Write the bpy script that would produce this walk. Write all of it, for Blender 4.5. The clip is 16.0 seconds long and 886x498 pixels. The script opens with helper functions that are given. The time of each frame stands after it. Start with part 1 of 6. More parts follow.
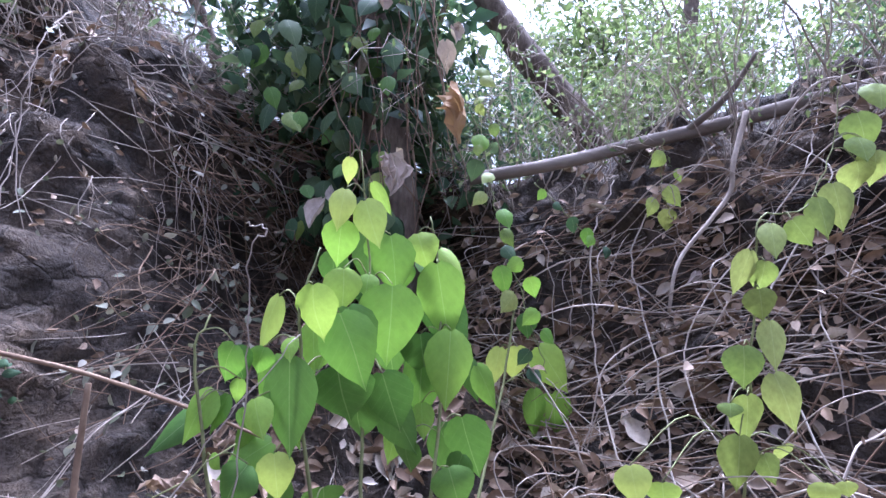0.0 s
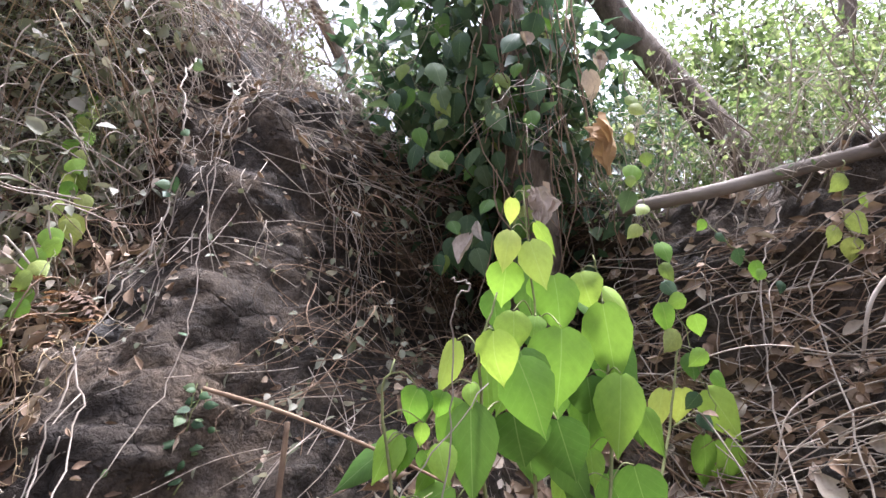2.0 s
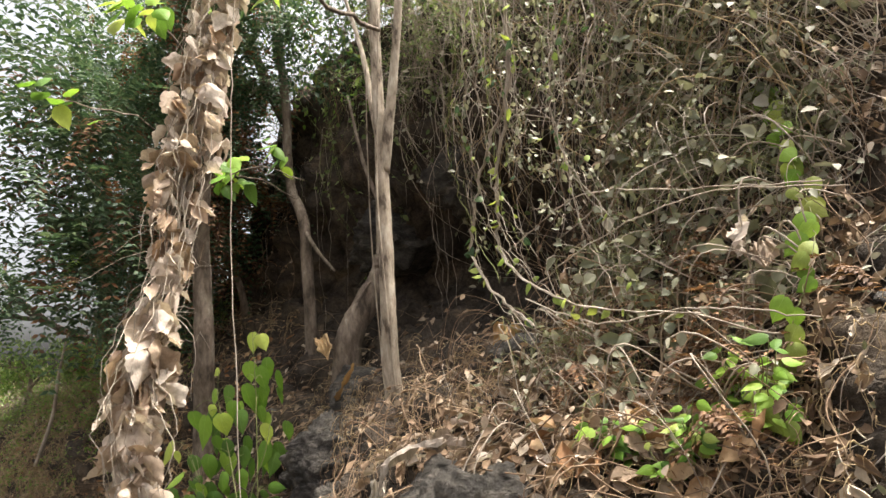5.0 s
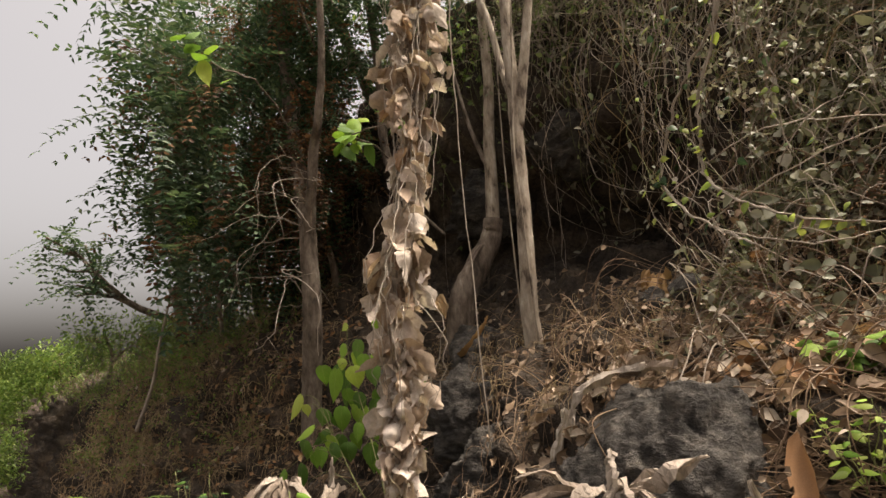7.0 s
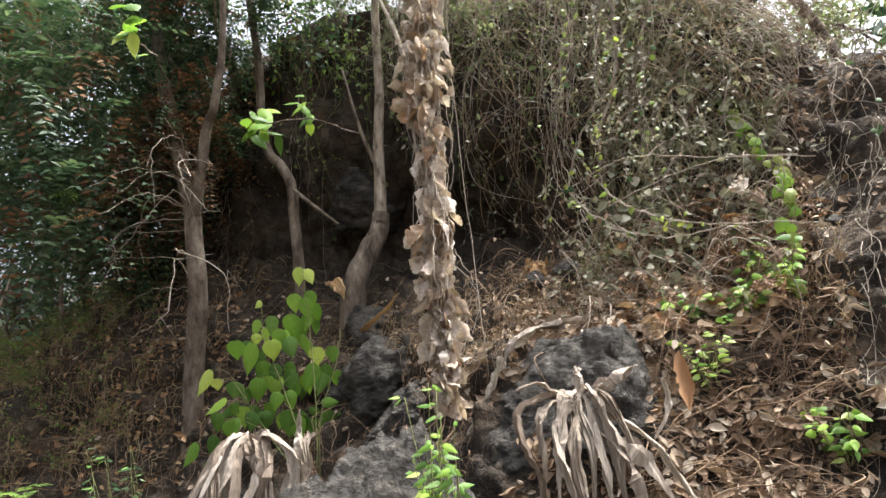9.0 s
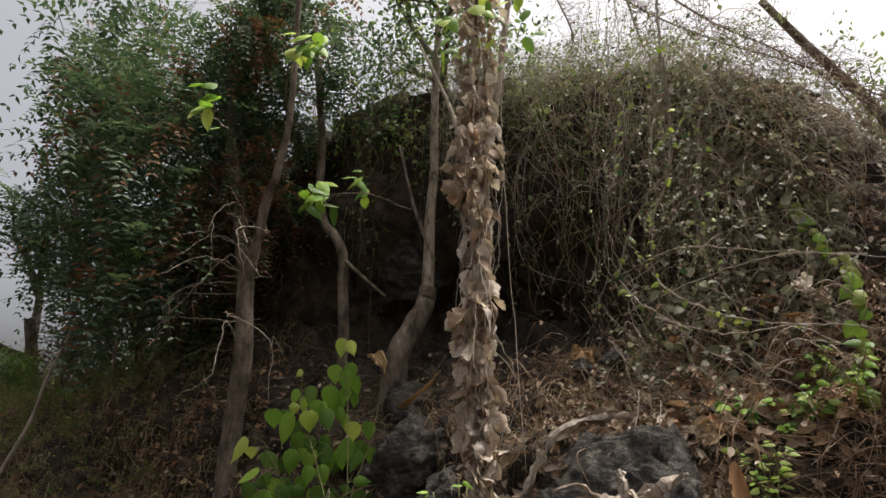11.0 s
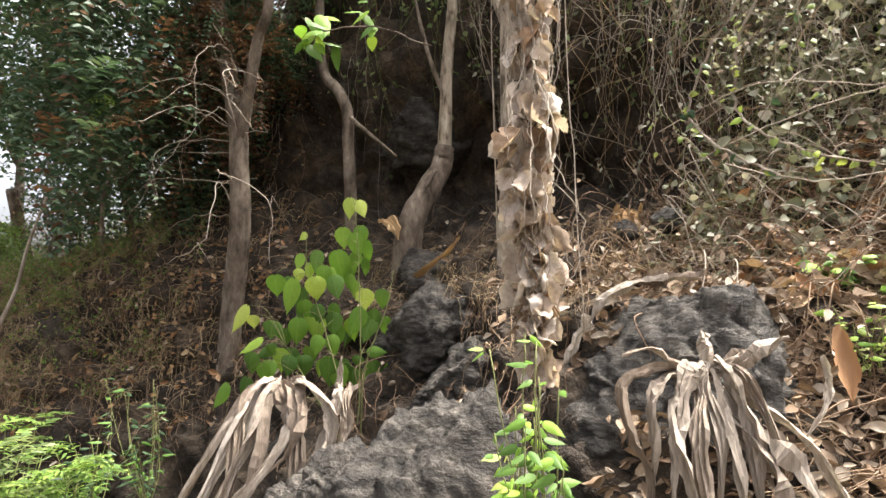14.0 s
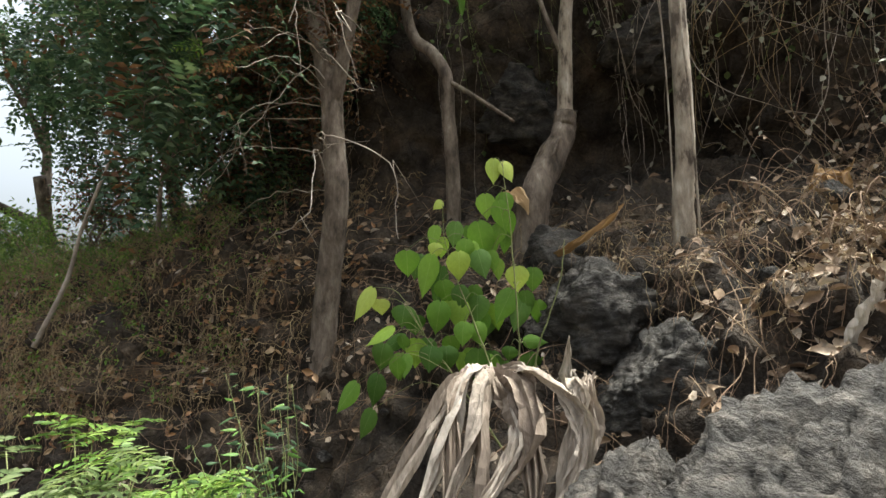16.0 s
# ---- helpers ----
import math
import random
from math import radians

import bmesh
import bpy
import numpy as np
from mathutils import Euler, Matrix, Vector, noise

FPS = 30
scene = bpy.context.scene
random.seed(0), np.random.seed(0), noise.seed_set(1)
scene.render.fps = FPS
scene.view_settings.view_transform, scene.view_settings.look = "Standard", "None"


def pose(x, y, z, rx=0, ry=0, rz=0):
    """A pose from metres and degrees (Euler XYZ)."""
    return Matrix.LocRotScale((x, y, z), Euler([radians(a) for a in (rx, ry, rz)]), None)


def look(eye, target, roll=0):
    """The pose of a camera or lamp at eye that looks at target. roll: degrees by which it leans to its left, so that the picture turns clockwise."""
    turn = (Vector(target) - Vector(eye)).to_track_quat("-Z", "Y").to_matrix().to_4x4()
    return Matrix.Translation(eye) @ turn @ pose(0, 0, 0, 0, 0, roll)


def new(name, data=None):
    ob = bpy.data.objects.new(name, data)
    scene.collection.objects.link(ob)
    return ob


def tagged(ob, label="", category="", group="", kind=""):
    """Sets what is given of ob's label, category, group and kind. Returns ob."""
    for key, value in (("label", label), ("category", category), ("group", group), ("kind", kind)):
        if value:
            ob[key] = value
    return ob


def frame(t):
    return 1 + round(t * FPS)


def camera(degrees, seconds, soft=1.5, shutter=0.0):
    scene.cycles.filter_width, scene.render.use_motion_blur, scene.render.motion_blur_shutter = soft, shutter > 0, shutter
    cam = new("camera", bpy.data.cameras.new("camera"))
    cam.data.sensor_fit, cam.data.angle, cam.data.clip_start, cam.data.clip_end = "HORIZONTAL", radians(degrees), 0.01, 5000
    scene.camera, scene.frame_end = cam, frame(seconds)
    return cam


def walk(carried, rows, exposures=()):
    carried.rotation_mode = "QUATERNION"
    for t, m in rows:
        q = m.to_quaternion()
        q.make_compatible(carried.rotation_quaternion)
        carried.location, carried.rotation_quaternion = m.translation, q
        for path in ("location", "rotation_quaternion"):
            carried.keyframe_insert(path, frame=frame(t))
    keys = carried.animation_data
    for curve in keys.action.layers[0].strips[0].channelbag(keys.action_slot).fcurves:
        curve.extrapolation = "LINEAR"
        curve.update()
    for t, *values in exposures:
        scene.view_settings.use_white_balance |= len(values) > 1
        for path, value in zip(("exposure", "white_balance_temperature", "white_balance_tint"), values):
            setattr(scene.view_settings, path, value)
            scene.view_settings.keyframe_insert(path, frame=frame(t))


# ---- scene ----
cam = camera(74.0, 16.0)
PATH = [
    (0, (0.14, -0.26, 1.712), (0.365, 1.716, 1.931), -1.2),
    (0.5, (0.123, -0.223, 1.717), (0.387, 1.747, 1.941), -1.6),
    (1, (0.095, -0.221, 1.709), (0.366, 1.748, 1.935), -1.5),
    (1.5, (0.069, -0.241, 1.721), (0.263, 1.736, 1.954), -1.4),
    (2, (0.015, -0.258, 1.76), (-0.157, 1.711, 2.065), -0.5),
    (2.1, (-0.013, -0.271, 1.775), (-0.285, 1.686, 2.088), -0.1),
    (2.5, (-0.062, -0.29, 1.811), (-0.662, 1.589, 2.143), -1.0),
    (3, (-0.037, -0.285, 1.808), (-0.856, 1.504, 2.17), -5.3),
    (3.5, (-0.09, -0.39, 1.82), (-1.208, 1.225, 2.194), -6.0),
    (4, (-0.2, -0.434, 1.779), (-1.696, 0.838, 2.161), -5.4),
    (4.5, (-0.214, -0.493, 1.803), (-1.859, 0.584, 2.166), -5.5),
    (5, (-0.293, -0.748, 1.757), (-1.987, 0.263, 2.086), -5.0),
    (5.2, (-0.332, -0.878, 1.748), (-2.039, 0.112, 2.075), -4.6),
    (7.3, (-0.821, -1.683, 1.325), (-2.541, -0.722, 1.667), -4.6),
    (7.5, (-0.859, -1.879, 1.203), (-2.491, -0.774, 1.543), -5.8),
    (8, (-0.81, -2.466, 1.165), (-2.143, -0.991, 1.383), -8.3),
    (8.5, (-0.852, -2.595, 1.229), (-2.121, -1.064, 1.442), -6.3),
    (9, (-0.885, -2.675, 1.328), (-2.134, -1.141, 1.619), -5.6),
    (9.2, (-0.87, -2.659, 1.367), (-2.104, -1.131, 1.745), -5.2),
    (11.3, (-0.873, -2.638, 1.379), (-2.225, -1.263, 1.91), -0.6),
    (11.5, (-0.875, -2.639, 1.354), (-2.237, -1.26, 1.846), -0.1),
    (12, (-0.866, -2.6, 1.321), (-2.258, -1.206, 1.669), 0.6),
    (12.5, (-0.865, -2.576, 1.312), (-2.267, -1.169, 1.547), 0.4),
    (13, (-0.979, -2.504, 1.275), (-2.386, -1.099, 1.487), -0.2),
    (13.5, (-1.267, -2.295, 1.279), (-2.668, -0.882, 1.476), -0.9),
    (14, (-1.432, -2.266, 1.251), (-2.821, -0.837, 1.424), -1.0),
    (14.5, (-1.593, -2.33, 1.248), (-2.978, -0.897, 1.41), -1.2),
    (15, (-1.687, -2.347, 1.281), (-3.059, -0.901, 1.444), -1.0),
    (15.5, (-1.989, -2.381, 1.254), (-3.34, -0.92, 1.454), -0.3),
    (15.8, (-2.358, -2.387, 1.143), (-3.722, -0.942, 1.37), 0.6),
    (16, (-2.675, -2.484, 1.08), (-4.03, -1.029, 1.296), -1.5),
]
walk(cam, [(t, look(eye, target, roll)) for t, eye, target, roll in PATH],
     exposures=[(0, 1.85, 4750, 28), (0.5, 1.85, 5600, 20), (1, 2.2, 5150, 23), (1.5, 2.2, 5400, 21), (2.2, 1.85, 5700, 18), (3, 1.6, 6400, 10), (3.5, 2.1, 6300, 8), (4, 2.3, 6100, 5), (5, 1.75, 6700, 9), (7.3, 1.05, 7400, 16), (7.9, 2.8, 7000, 20), (8.3, 2.55, 6600, 14), (9, 1.78, 6150, 9), (11.3, 0.55, 6600, 12), (12, 1.2, 6500, 15), (12.8, 1.62, 6700, 15), (13.5, 1.7, 6600, 14), (14, 2.15, 6500, 10), (14.5, 2.05, 6150, 5), (15.4, 2.05, 6100, 4), (16, 1.68, 6200, 3)])

# ---------- world, sun ----------
world = bpy.data.worlds.new("world")
scene.world = world
world.use_nodes = True
wn = world.node_tree
sky = wn.nodes.new("ShaderNodeTexSky")
sky.sky_type = "NISHITA"
sky.sun_disc = False
SUN_ELEV, SUN_AZ = 69.0, 26.0          # azimuth clockwise from +y
sky.sun_elevation = radians(SUN_ELEV)
sky.sun_rotation = radians(SUN_AZ)
sky.air_density, sky.dust_density, sky.ozone_density = 0.7, 10.0, 0.0
wn.nodes["Background"].inputs["Strength"].default_value = 0.13
# thin white haze: the sky keeps its brightness and loses most of its blue
haze = wn.nodes.new("ShaderNodeHueSaturation")
haze.inputs["Saturation"].default_value = 0.35
haze.inputs["Value"].default_value = 1.2
wn.links.new(sky.outputs[0], haze.inputs["Color"])
wn.links.new(haze.outputs[0], wn.nodes["Background"].inputs["Color"])

sun = new("sun", bpy.data.lights.new("sun", "SUN"))
sun.data.energy = 3.1
sun.data.angle = radians(9)
sun.data.color = (1.0, 0.95, 0.86)
sd = Vector((math.sin(radians(SUN_AZ)) * math.cos(radians(SUN_ELEV)), math.cos(radians(SUN_AZ)) * math.cos(radians(SUN_ELEV)), math.sin(radians(SUN_ELEV))))
sun.matrix_world = look(sd * 30, (0, 0, 0))

# ---------- materials ----------
def node(nt, kind, **kw):
    n = nt.nodes.new(kind)
    for k, v in kw.items():
        n.inputs[k.replace("_", " ")].default_value = v
    return n


def ramp(nt, fac, stops):
    r = nt.nodes.new("ShaderNodeValToRGB")
    e = r.color_ramp.elements
    while len(e) < len(stops):
        e.new(0.5)
    for i, (p, c) in enumerate(stops):
        e[i].position, e[i].color = p, (*c, 1)
    nt.links.new(fac, r.inputs[0])
    return r.outputs[0]


def mix(nt, a, b, fac, mode="MIX"):
    m = nt.nodes.new("ShaderNodeMix")
    m.data_type, m.blend_type = "RGBA", mode
    for sock, v in ((m.inputs[0], fac), (m.inputs[6], a), (m.inputs[7], b)):
        if isinstance(v, bpy.types.NodeSocket):
            nt.links.new(v, sock)
        else:
            sock.default_value = v if isinstance(v, float) else (*v, 1)
    return m.outputs[2]


def surface(name, stops, scale=3.0, fine=40.0, rough=0.9, bump=0.4, bump_scale=30.0, stretch=(1, 1, 1), coords="Object", fine_amount=0.35, relief=0.01, cracks=0.0):
    """A matt surface: coarse colour patches, fine grain, and relief."""
    m = bpy.data.materials.new(name)
    m.use_nodes = True
    nt = m.node_tree
    bsdf = nt.nodes["Principled BSDF"]
    co = nt.nodes.new("ShaderNodeTexCoord")
    mp = node(nt, "ShaderNodeMapping", Scale=stretch)
    nt.links.new(co.outputs[coords], mp.inputs[0])
    n1 = node(nt, "ShaderNodeTexNoise", Scale=scale, Detail=5.0, Roughness=0.65)
    n2 = node(nt, "ShaderNodeTexNoise", Scale=fine, Detail=4.0, Roughness=0.7)
    n3 = node(nt, "ShaderNodeTexNoise", Scale=bump_scale, Detail=6.0, Roughness=0.7)
    for n in (n1, n2, n3):
        nt.links.new(mp.outputs[0], n.inputs["Vector"])
    col = ramp(nt, n1.outputs["Fac"], stops)
    grain = ramp(nt, n2.outputs["Fac"], [(0.3, (0.25, 0.25, 0.25)), (0.7, (1.0, 1.0, 1.0))])
    base = mix(nt, col, grain, fine_amount, "MULTIPLY")
    height = n3.outputs["Fac"]
    if cracks:
        # broken joints between blocks, bent by noise
        bent = nt.nodes.new("ShaderNodeVectorMath")
        bent.operation = "MULTIPLY_ADD"
        nt.links.new(n1.outputs["Color"], bent.inputs[0])
        bent.inputs[1].default_value = (0.25, 0.25, 0.25)
        nt.links.new(mp.outputs[0], bent.inputs[2])
        vo = nt.nodes.new("ShaderNodeTexVoronoi")
        vo.feature = "DISTANCE_TO_EDGE"
        vo.inputs["Scale"].default_value = cracks
        nt.links.new(bent.outputs[0], vo.inputs["Vector"])
        edge = ramp(nt, vo.outputs["Distance"], [(0.0, (0.25, 0.25, 0.25)), (0.06, (1.0, 1.0, 1.0))])
        base = mix(nt, base, edge, 0.4, "MULTIPLY")
        height = mix(nt, height, edge, 0.55, "MULTIPLY")
    nt.links.new(base, bsdf.inputs["Base Color"])
    bsdf.inputs["Roughness"].default_value = rough
    bsdf.inputs["Specular IOR Level"].default_value = 0.25
    b = node(nt, "ShaderNodeBump", Strength=bump, Distance=relief)
    nt.links.new(height, b.inputs["Height"])
    nt.links.new(b.outputs[0], bsdf.inputs["Normal"])
    return m


def leaf_material(name, stops, trans=0.35, rough=0.45, fine=6.0, per="object", blotch=0.3, veins=False, stretch=(1, 1, 1), relief=0.002):
    """A thin leaf: colour by leaf, blotches, gloss, and light that passes through."""
    m = bpy.data.materials.new(name)
    m.use_nodes = True
    nt = m.node_tree
    bsdf = nt.nodes["Principled BSDF"]
    out = nt.nodes["Material Output"]
    if per == "object":
        rnd = nt.nodes.new("ShaderNodeObjectInfo").outputs["Random"]
    else:
        rnd = nt.nodes.new("ShaderNodeNewGeometry").outputs["Random Per Island"]
    col = ramp(nt, rnd, stops)
    co = nt.nodes.new("ShaderNodeTexCoord")
    n2 = node(nt, "ShaderNodeTexNoise", Scale=fine, Detail=4.0, Roughness=0.65)
    mp = node(nt, "ShaderNodeMapping", Scale=stretch)
    nt.links.new(co.outputs["Object"], mp.inputs[0])
    nt.links.new(mp.outputs[0], n2.inputs["Vector"])
    g = ramp(nt, n2.outputs["Fac"], [(0.3, (0.45, 0.45, 0.42)), (0.65, (1.0, 1.0, 1.0))])
    c = mix(nt, col, g, blotch, "MULTIPLY")
    height = n2.outputs["Fac"]
    if veins:
        # midrib at x = 0 and side ribs that run up towards the rim
        sx = nt.nodes.new("ShaderNodeSeparateXYZ")
        nt.links.new(co.outputs["Object"], sx.inputs[0])

        def calc(op, p, q=0.0):
            n = nt.nodes.new("ShaderNodeMath")
            n.operation = op
            for sock, v in zip(n.inputs, (p, q)):
                if isinstance(v, bpy.types.NodeSocket):
                    nt.links.new(v, sock)
                else:
                    sock.default_value = v
            return n.outputs[0]

        ax = calc("ABSOLUTE", sx.outputs[0])
        rib = calc("LESS_THAN", ax, 0.009)
        run = calc("FRACT", calc("MULTIPLY", calc("SUBTRACT", sx.outputs[1], calc("MULTIPLY", ax, 0.75)), 6.5))
        side = calc("LESS_THAN", calc("ABSOLUTE", calc("SUBTRACT", run, 0.5)), 0.035)
        vein = calc("MAXIMUM", rib, calc("MULTIPLY", side, 0.22))
        c = mix(nt, c, mix(nt, c, (0.75, 0.85, 0.45), 0.10), vein)
        height = calc("SUBTRACT", height, calc("MULTIPLY", vein, 0.25))
    nt.links.new(c, bsdf.inputs["Base Color"])
    bsdf.inputs["Roughness"].default_value = rough
    bsdf.inputs["Specular IOR Level"].default_value = 0.35
    b = node(nt, "ShaderNodeBump", Strength=0.3 if relief < 0.004 else 0.8, Distance=relief)
    nt.links.new(height, b.inputs["Height"])
    nt.links.new(b.outputs[0], bsdf.inputs["Normal"])
    tr = nt.nodes.new("ShaderNodeBsdfTranslucent")
    nt.links.new(mix(nt, c, (1.0, 1.0, 0.45), 0.35, "MULTIPLY"), tr.inputs["Color"])
    mx = nt.nodes.new("ShaderNodeMixShader")
    mx.inputs[0].default_value = trans
    nt.links.new(bsdf.outputs[0], mx.inputs[1])
    nt.links.new(tr.outputs[0], mx.inputs[2])
    nt.links.new(mx.outputs[0], out.inputs[0])
    return m


EARTH = surface("bank_earth", [(0.3, (0.03, 0.024, 0.019)), (0.46, (0.064, 0.05, 0.038)), (0.58, (0.108, 0.081, 0.058)), (0.74, (0.19, 0.14, 0.096))], 3.2, 42.0, 0.95, 1.0, 20.0, relief=0.05, fine_amount=0.7, cracks=5.0)
GROUND = surface("ground_soil", [(0.3, (0.045, 0.034, 0.025)), (0.55, (0.09, 0.068, 0.048)), (0.75, (0.065, 0.07, 0.032))], 0.9, 22.0, 0.95, 0.8, 12.0, relief=0.04)
ROCK = surface("grey_rock", [(0.30, (0.02, 0.018, 0.015)), (0.43, (0.047, 0.041, 0.035)), (0.54, (0.082, 0.072, 0.061)), (0.64, (0.132, 0.115, 0.096)), (0.74, (0.25, 0.22, 0.18))], 9.0, 45.0, 0.65, 1.0, 18.0, (0.9, 0.9, 1.6), relief=0.04, fine_amount=0.8)
BARK_PALE = surface("pale_bark", [(0.36, (0.11, 0.085, 0.065)), (0.44, (0.29, 0.235, 0.18)), (0.56, (0.41, 0.345, 0.27)), (0.70, (0.58, 0.51, 0.42))], 14.0, 50.0, 0.9, 0.8, 34.0, (1, 1, 0.35), relief=0.02)
BARK_DARK = surface("dark_bark", [(0.34, (0.06, 0.046, 0.034)), (0.48, (0.15, 0.115, 0.088)), (0.6, (0.23, 0.185, 0.145)), (0.72, (0.38, 0.33, 0.27))], 10.0, 50.0, 0.9, 0.9, 34.0, (1, 1, 0.4), relief=0.02)
LOG = surface("weathered_log", [(0.3, (0.11, 0.09, 0.075)), (0.55, (0.20, 0.165, 0.135)), (0.75, (0.28, 0.24, 0.20))], 5.0, 45.0, 0.9, 0.6, 25.0, (0.3, 0.3, 1.0), relief=0.01)


# ---------- mesh helpers ----------
def rvec(r, s=1.0):
    return Vector((r.uniform(-s, s), r.uniform(-s, s), r.uniform(-s, s)))


class Acc:
    """Gathers tubes and leaves into one mesh."""

    def __init__(self):
        self.v, self.f, self.n = [], [], 0

    def add(self, verts, faces):
        self.v.extend(verts)
        k = self.n
        self.f.extend([tuple(i + k for i in f) for f in faces])
        self.n += len(verts)

    def tube(self, pts, r0, r1=None, sides=5, wob=0.0, rnd=random):
        pts = [Vector(p) for p in pts]
        r1 = r0 if r1 is None else r1
        n = len(pts)
        vs, fs = [], []
        side = None
        for i, p in enumerate(pts):
            d = (pts[min(i + 1, n - 1)] - pts[max(i - 1, 0)])
            d = d.normalized() if d.length > 1e-9 else Vector((0, 0, 1))
            if side is None:
                side = d.orthogonal().normalized()
            side = (side - d * side.dot(d))
            side = side.normalized() if side.length > 1e-6 else d.orthogonal().normalized()
            up = d.cross(side)
            r = r0 + (r1 - r0) * i / max(n - 1, 1)
            for k in range(sides):
                a = 2 * math.pi * k / sides
                rr = r * (1 + (rnd.uniform(-wob, wob) if wob else 0))
                vs.append(p + side * (math.cos(a) * rr) + up * (math.sin(a) * rr))
        for i in range(n - 1):
            for k in range(sides):
                a, b = i * sides + k, i * sides + (k + 1) % sides
                fs.append((a, b, b + sides, a + sides))
        fs.append(tuple(range(sides))[::-1])
        fs.append(tuple(range((n - 1) * sides, n * sides)))
        self.add(vs, fs)

    def mesh(self, name, mat, smooth=True):
        me = bpy.data.meshes.new(name)
        me.from_pydata([tuple(p) for p in self.v], [], self.f)
        me.materials.append(mat)
        if smooth:
            me.shade_smooth()
        me.update()
        return me


def thing(name, at, label, category, group="", kind=""):
    e = new(name)
    e.location = at
    e.empty_display_size = 0.05
    return tagged(e, label, category, group, kind)


def part(name, me, parent, label="", at=None):
    ob = new(name, me)
    ob.parent = parent
    if parent is not None and at is None:
        ob.matrix_parent_inverse = Matrix.Translation(-parent.location)
    if at is not None:
        ob.matrix_basis = at
    if label:
        ob["label"] = label
    return ob


def bez(points, n=12):
    """A smooth line through the points (Catmull-Rom)."""
    p = [Vector(q) for q in points]
    p = [p[0] * 2 - p[1]] + p + [p[-1] * 2 - p[-2]]
    out = []
    for i in range(1, len(p) - 2):
        for k in range(n):
            t = k / n
            a, b, c, d = p[i - 1], p[i], p[i + 1], p[i + 2]
            out.append(0.5 * ((2 * b) + (c - a) * t + (2 * a - 5 * b + 4 * c - d) * t * t + (3 * b - a - 3 * c + d) * t ** 3))
    out.append(p[-2].copy())
    return out


def rough_line(points, amp, rnd, n=6):
    pts = bez(points, n)
    return [p + Vector((rnd.uniform(-amp, amp), rnd.uniform(-amp, amp), rnd.uniform(-amp, amp))) if 0 < i < len(pts) - 1 else p for i, p in enumerate(pts)]


# ---------- ground and bank ----------
def ground_z(x, y):
    z = 0.21 + 0.093 * (x - 0.14) + 0.166 * (y + 0.26)
    z = -0.9 + max(z + 0.9, 0) if z > -0.7 else -0.7 - 0.2 * math.tanh((-0.7 - z) / 0.8)
    return min(z, 0.8)


PROFILES = []


def cut(x, *yz):
    PROFILES.append((x, np.array(yz, float)))


cut(-40, (-9, .0), (-8.6, .5), (-8.2, .9), (-7, 1.1), (-5, 1.3), (-3, 1.5), (0, 1.6), (20, 2.5))
cut(-16, (-3.6, -.3), (-3.4, .4), (-3.1, 1.0), (-2.4, 1.3), (-1, 1.5), (0, 1.7), (1.5, 1.8), (18, 3))
cut(-12, (-2.8, -.4), (-2.5, .4), (-2.2, 1.0), (-1.7, 1.35), (-.5, 1.55), (0.5, 2.0), (2, 2.6), (18, 5))
cut(-9, (-2.0, -.5), (-1.7, .4), (-1.4, 1.0), (-1.05, 1.45), (0, 1.8), (.8, 2.6), (1.6, 3.6), (17, 7))
cut(-7.6, (-1.4, -.4), (-1.05, .5), (-.85, 1.0), (-.35, 1.6), (.5, 2.2), (1.0, 3.4), (1.5, 5.3), (16, 8))
cut(-6.2, (-.4, -.3), (.08, .5), (.36, 1.1), (.7, 1.6), (1.8, 2.4), (1.3, 3.6), (1.7, 5.4), (16, 8))
cut(-5.2, (-.4, -.2), (.25, .6), (.75, 1.25), (1.3, 1.75), (2.5, 2.3), (1.7, 3.6), (2.0, 5.3), (16, 7.5))
cut(-4.2, (-.4, -.15), (.3, .6), (.8, 1.3), (1.4, 1.65), (2.7, 2.3), (1.9, 3.5), (2.2, 5.1), (16, 7))
cut(-3.3, (-.4, -.1), (.1, .5), (.6, 1.15), (1.3, 1.55), (2.2, 2.1), (2.2, 3.2), (2.5, 4.95), (16, 7))
cut(-2.5, (-.3, -.05), (.25, .6), (.75, 1.2), (1.35, 1.45), (1.9, 2.1), (2.4, 3.2), (2.75, 4.7), (16, 6))
cut(-1.9, (.2, .1), (.6, .6), (.95, 1.1), (1.4, 1.45), (2.0, 2.2), (2.5, 3.1), (2.75, 4.2), (16, 5.5))
cut(-1.62, (.38, .15), (.78, .65), (1.12, 1.15), (1.48, 1.5), (1.97, 2.1), (2.4, 2.8), (2.75, 3.85), (16, 5.2))
cut(-1.35, (.4, .15), (.8, .65), (1.15, 1.15), (1.5, 1.55), (1.9, 2.05), (2.3, 2.6), (2.85, 3.25), (16, 5))
cut(-1.0, (.4, .2), (.85, .7), (1.15, 1.15), (1.45, 1.75), (1.75, 2.3), (2.2, 2.75), (2.8, 3.1), (16, 4.5))
cut(-.5, (.5, .25), (1.0, .8), (1.4, 1.15), (2.0, 1.6), (2.6, 2.0), (2.8, 2.5), (3.1, 2.9), (16, 4.2))
cut(.2, (.7, .3), (1.4, .8), (1.9, 1.1), (2.5, 1.5), (2.9, 1.95), (3.0, 2.35), (3.2, 2.6), (16, 4))
cut(.9, (.6, .3), (1.3, .75), (1.75, 1.1), (2.1, 1.5), (2.35, 1.95), (2.5, 2.25), (2.8, 2.4), (16, 3.8))
cut(1.6, (.4, .35), (.9, .85), (1.35, 1.3), (1.7, 1.75), (2.0, 2.1), (2.25, 2.4), (2.6, 2.55), (16, 3.8))
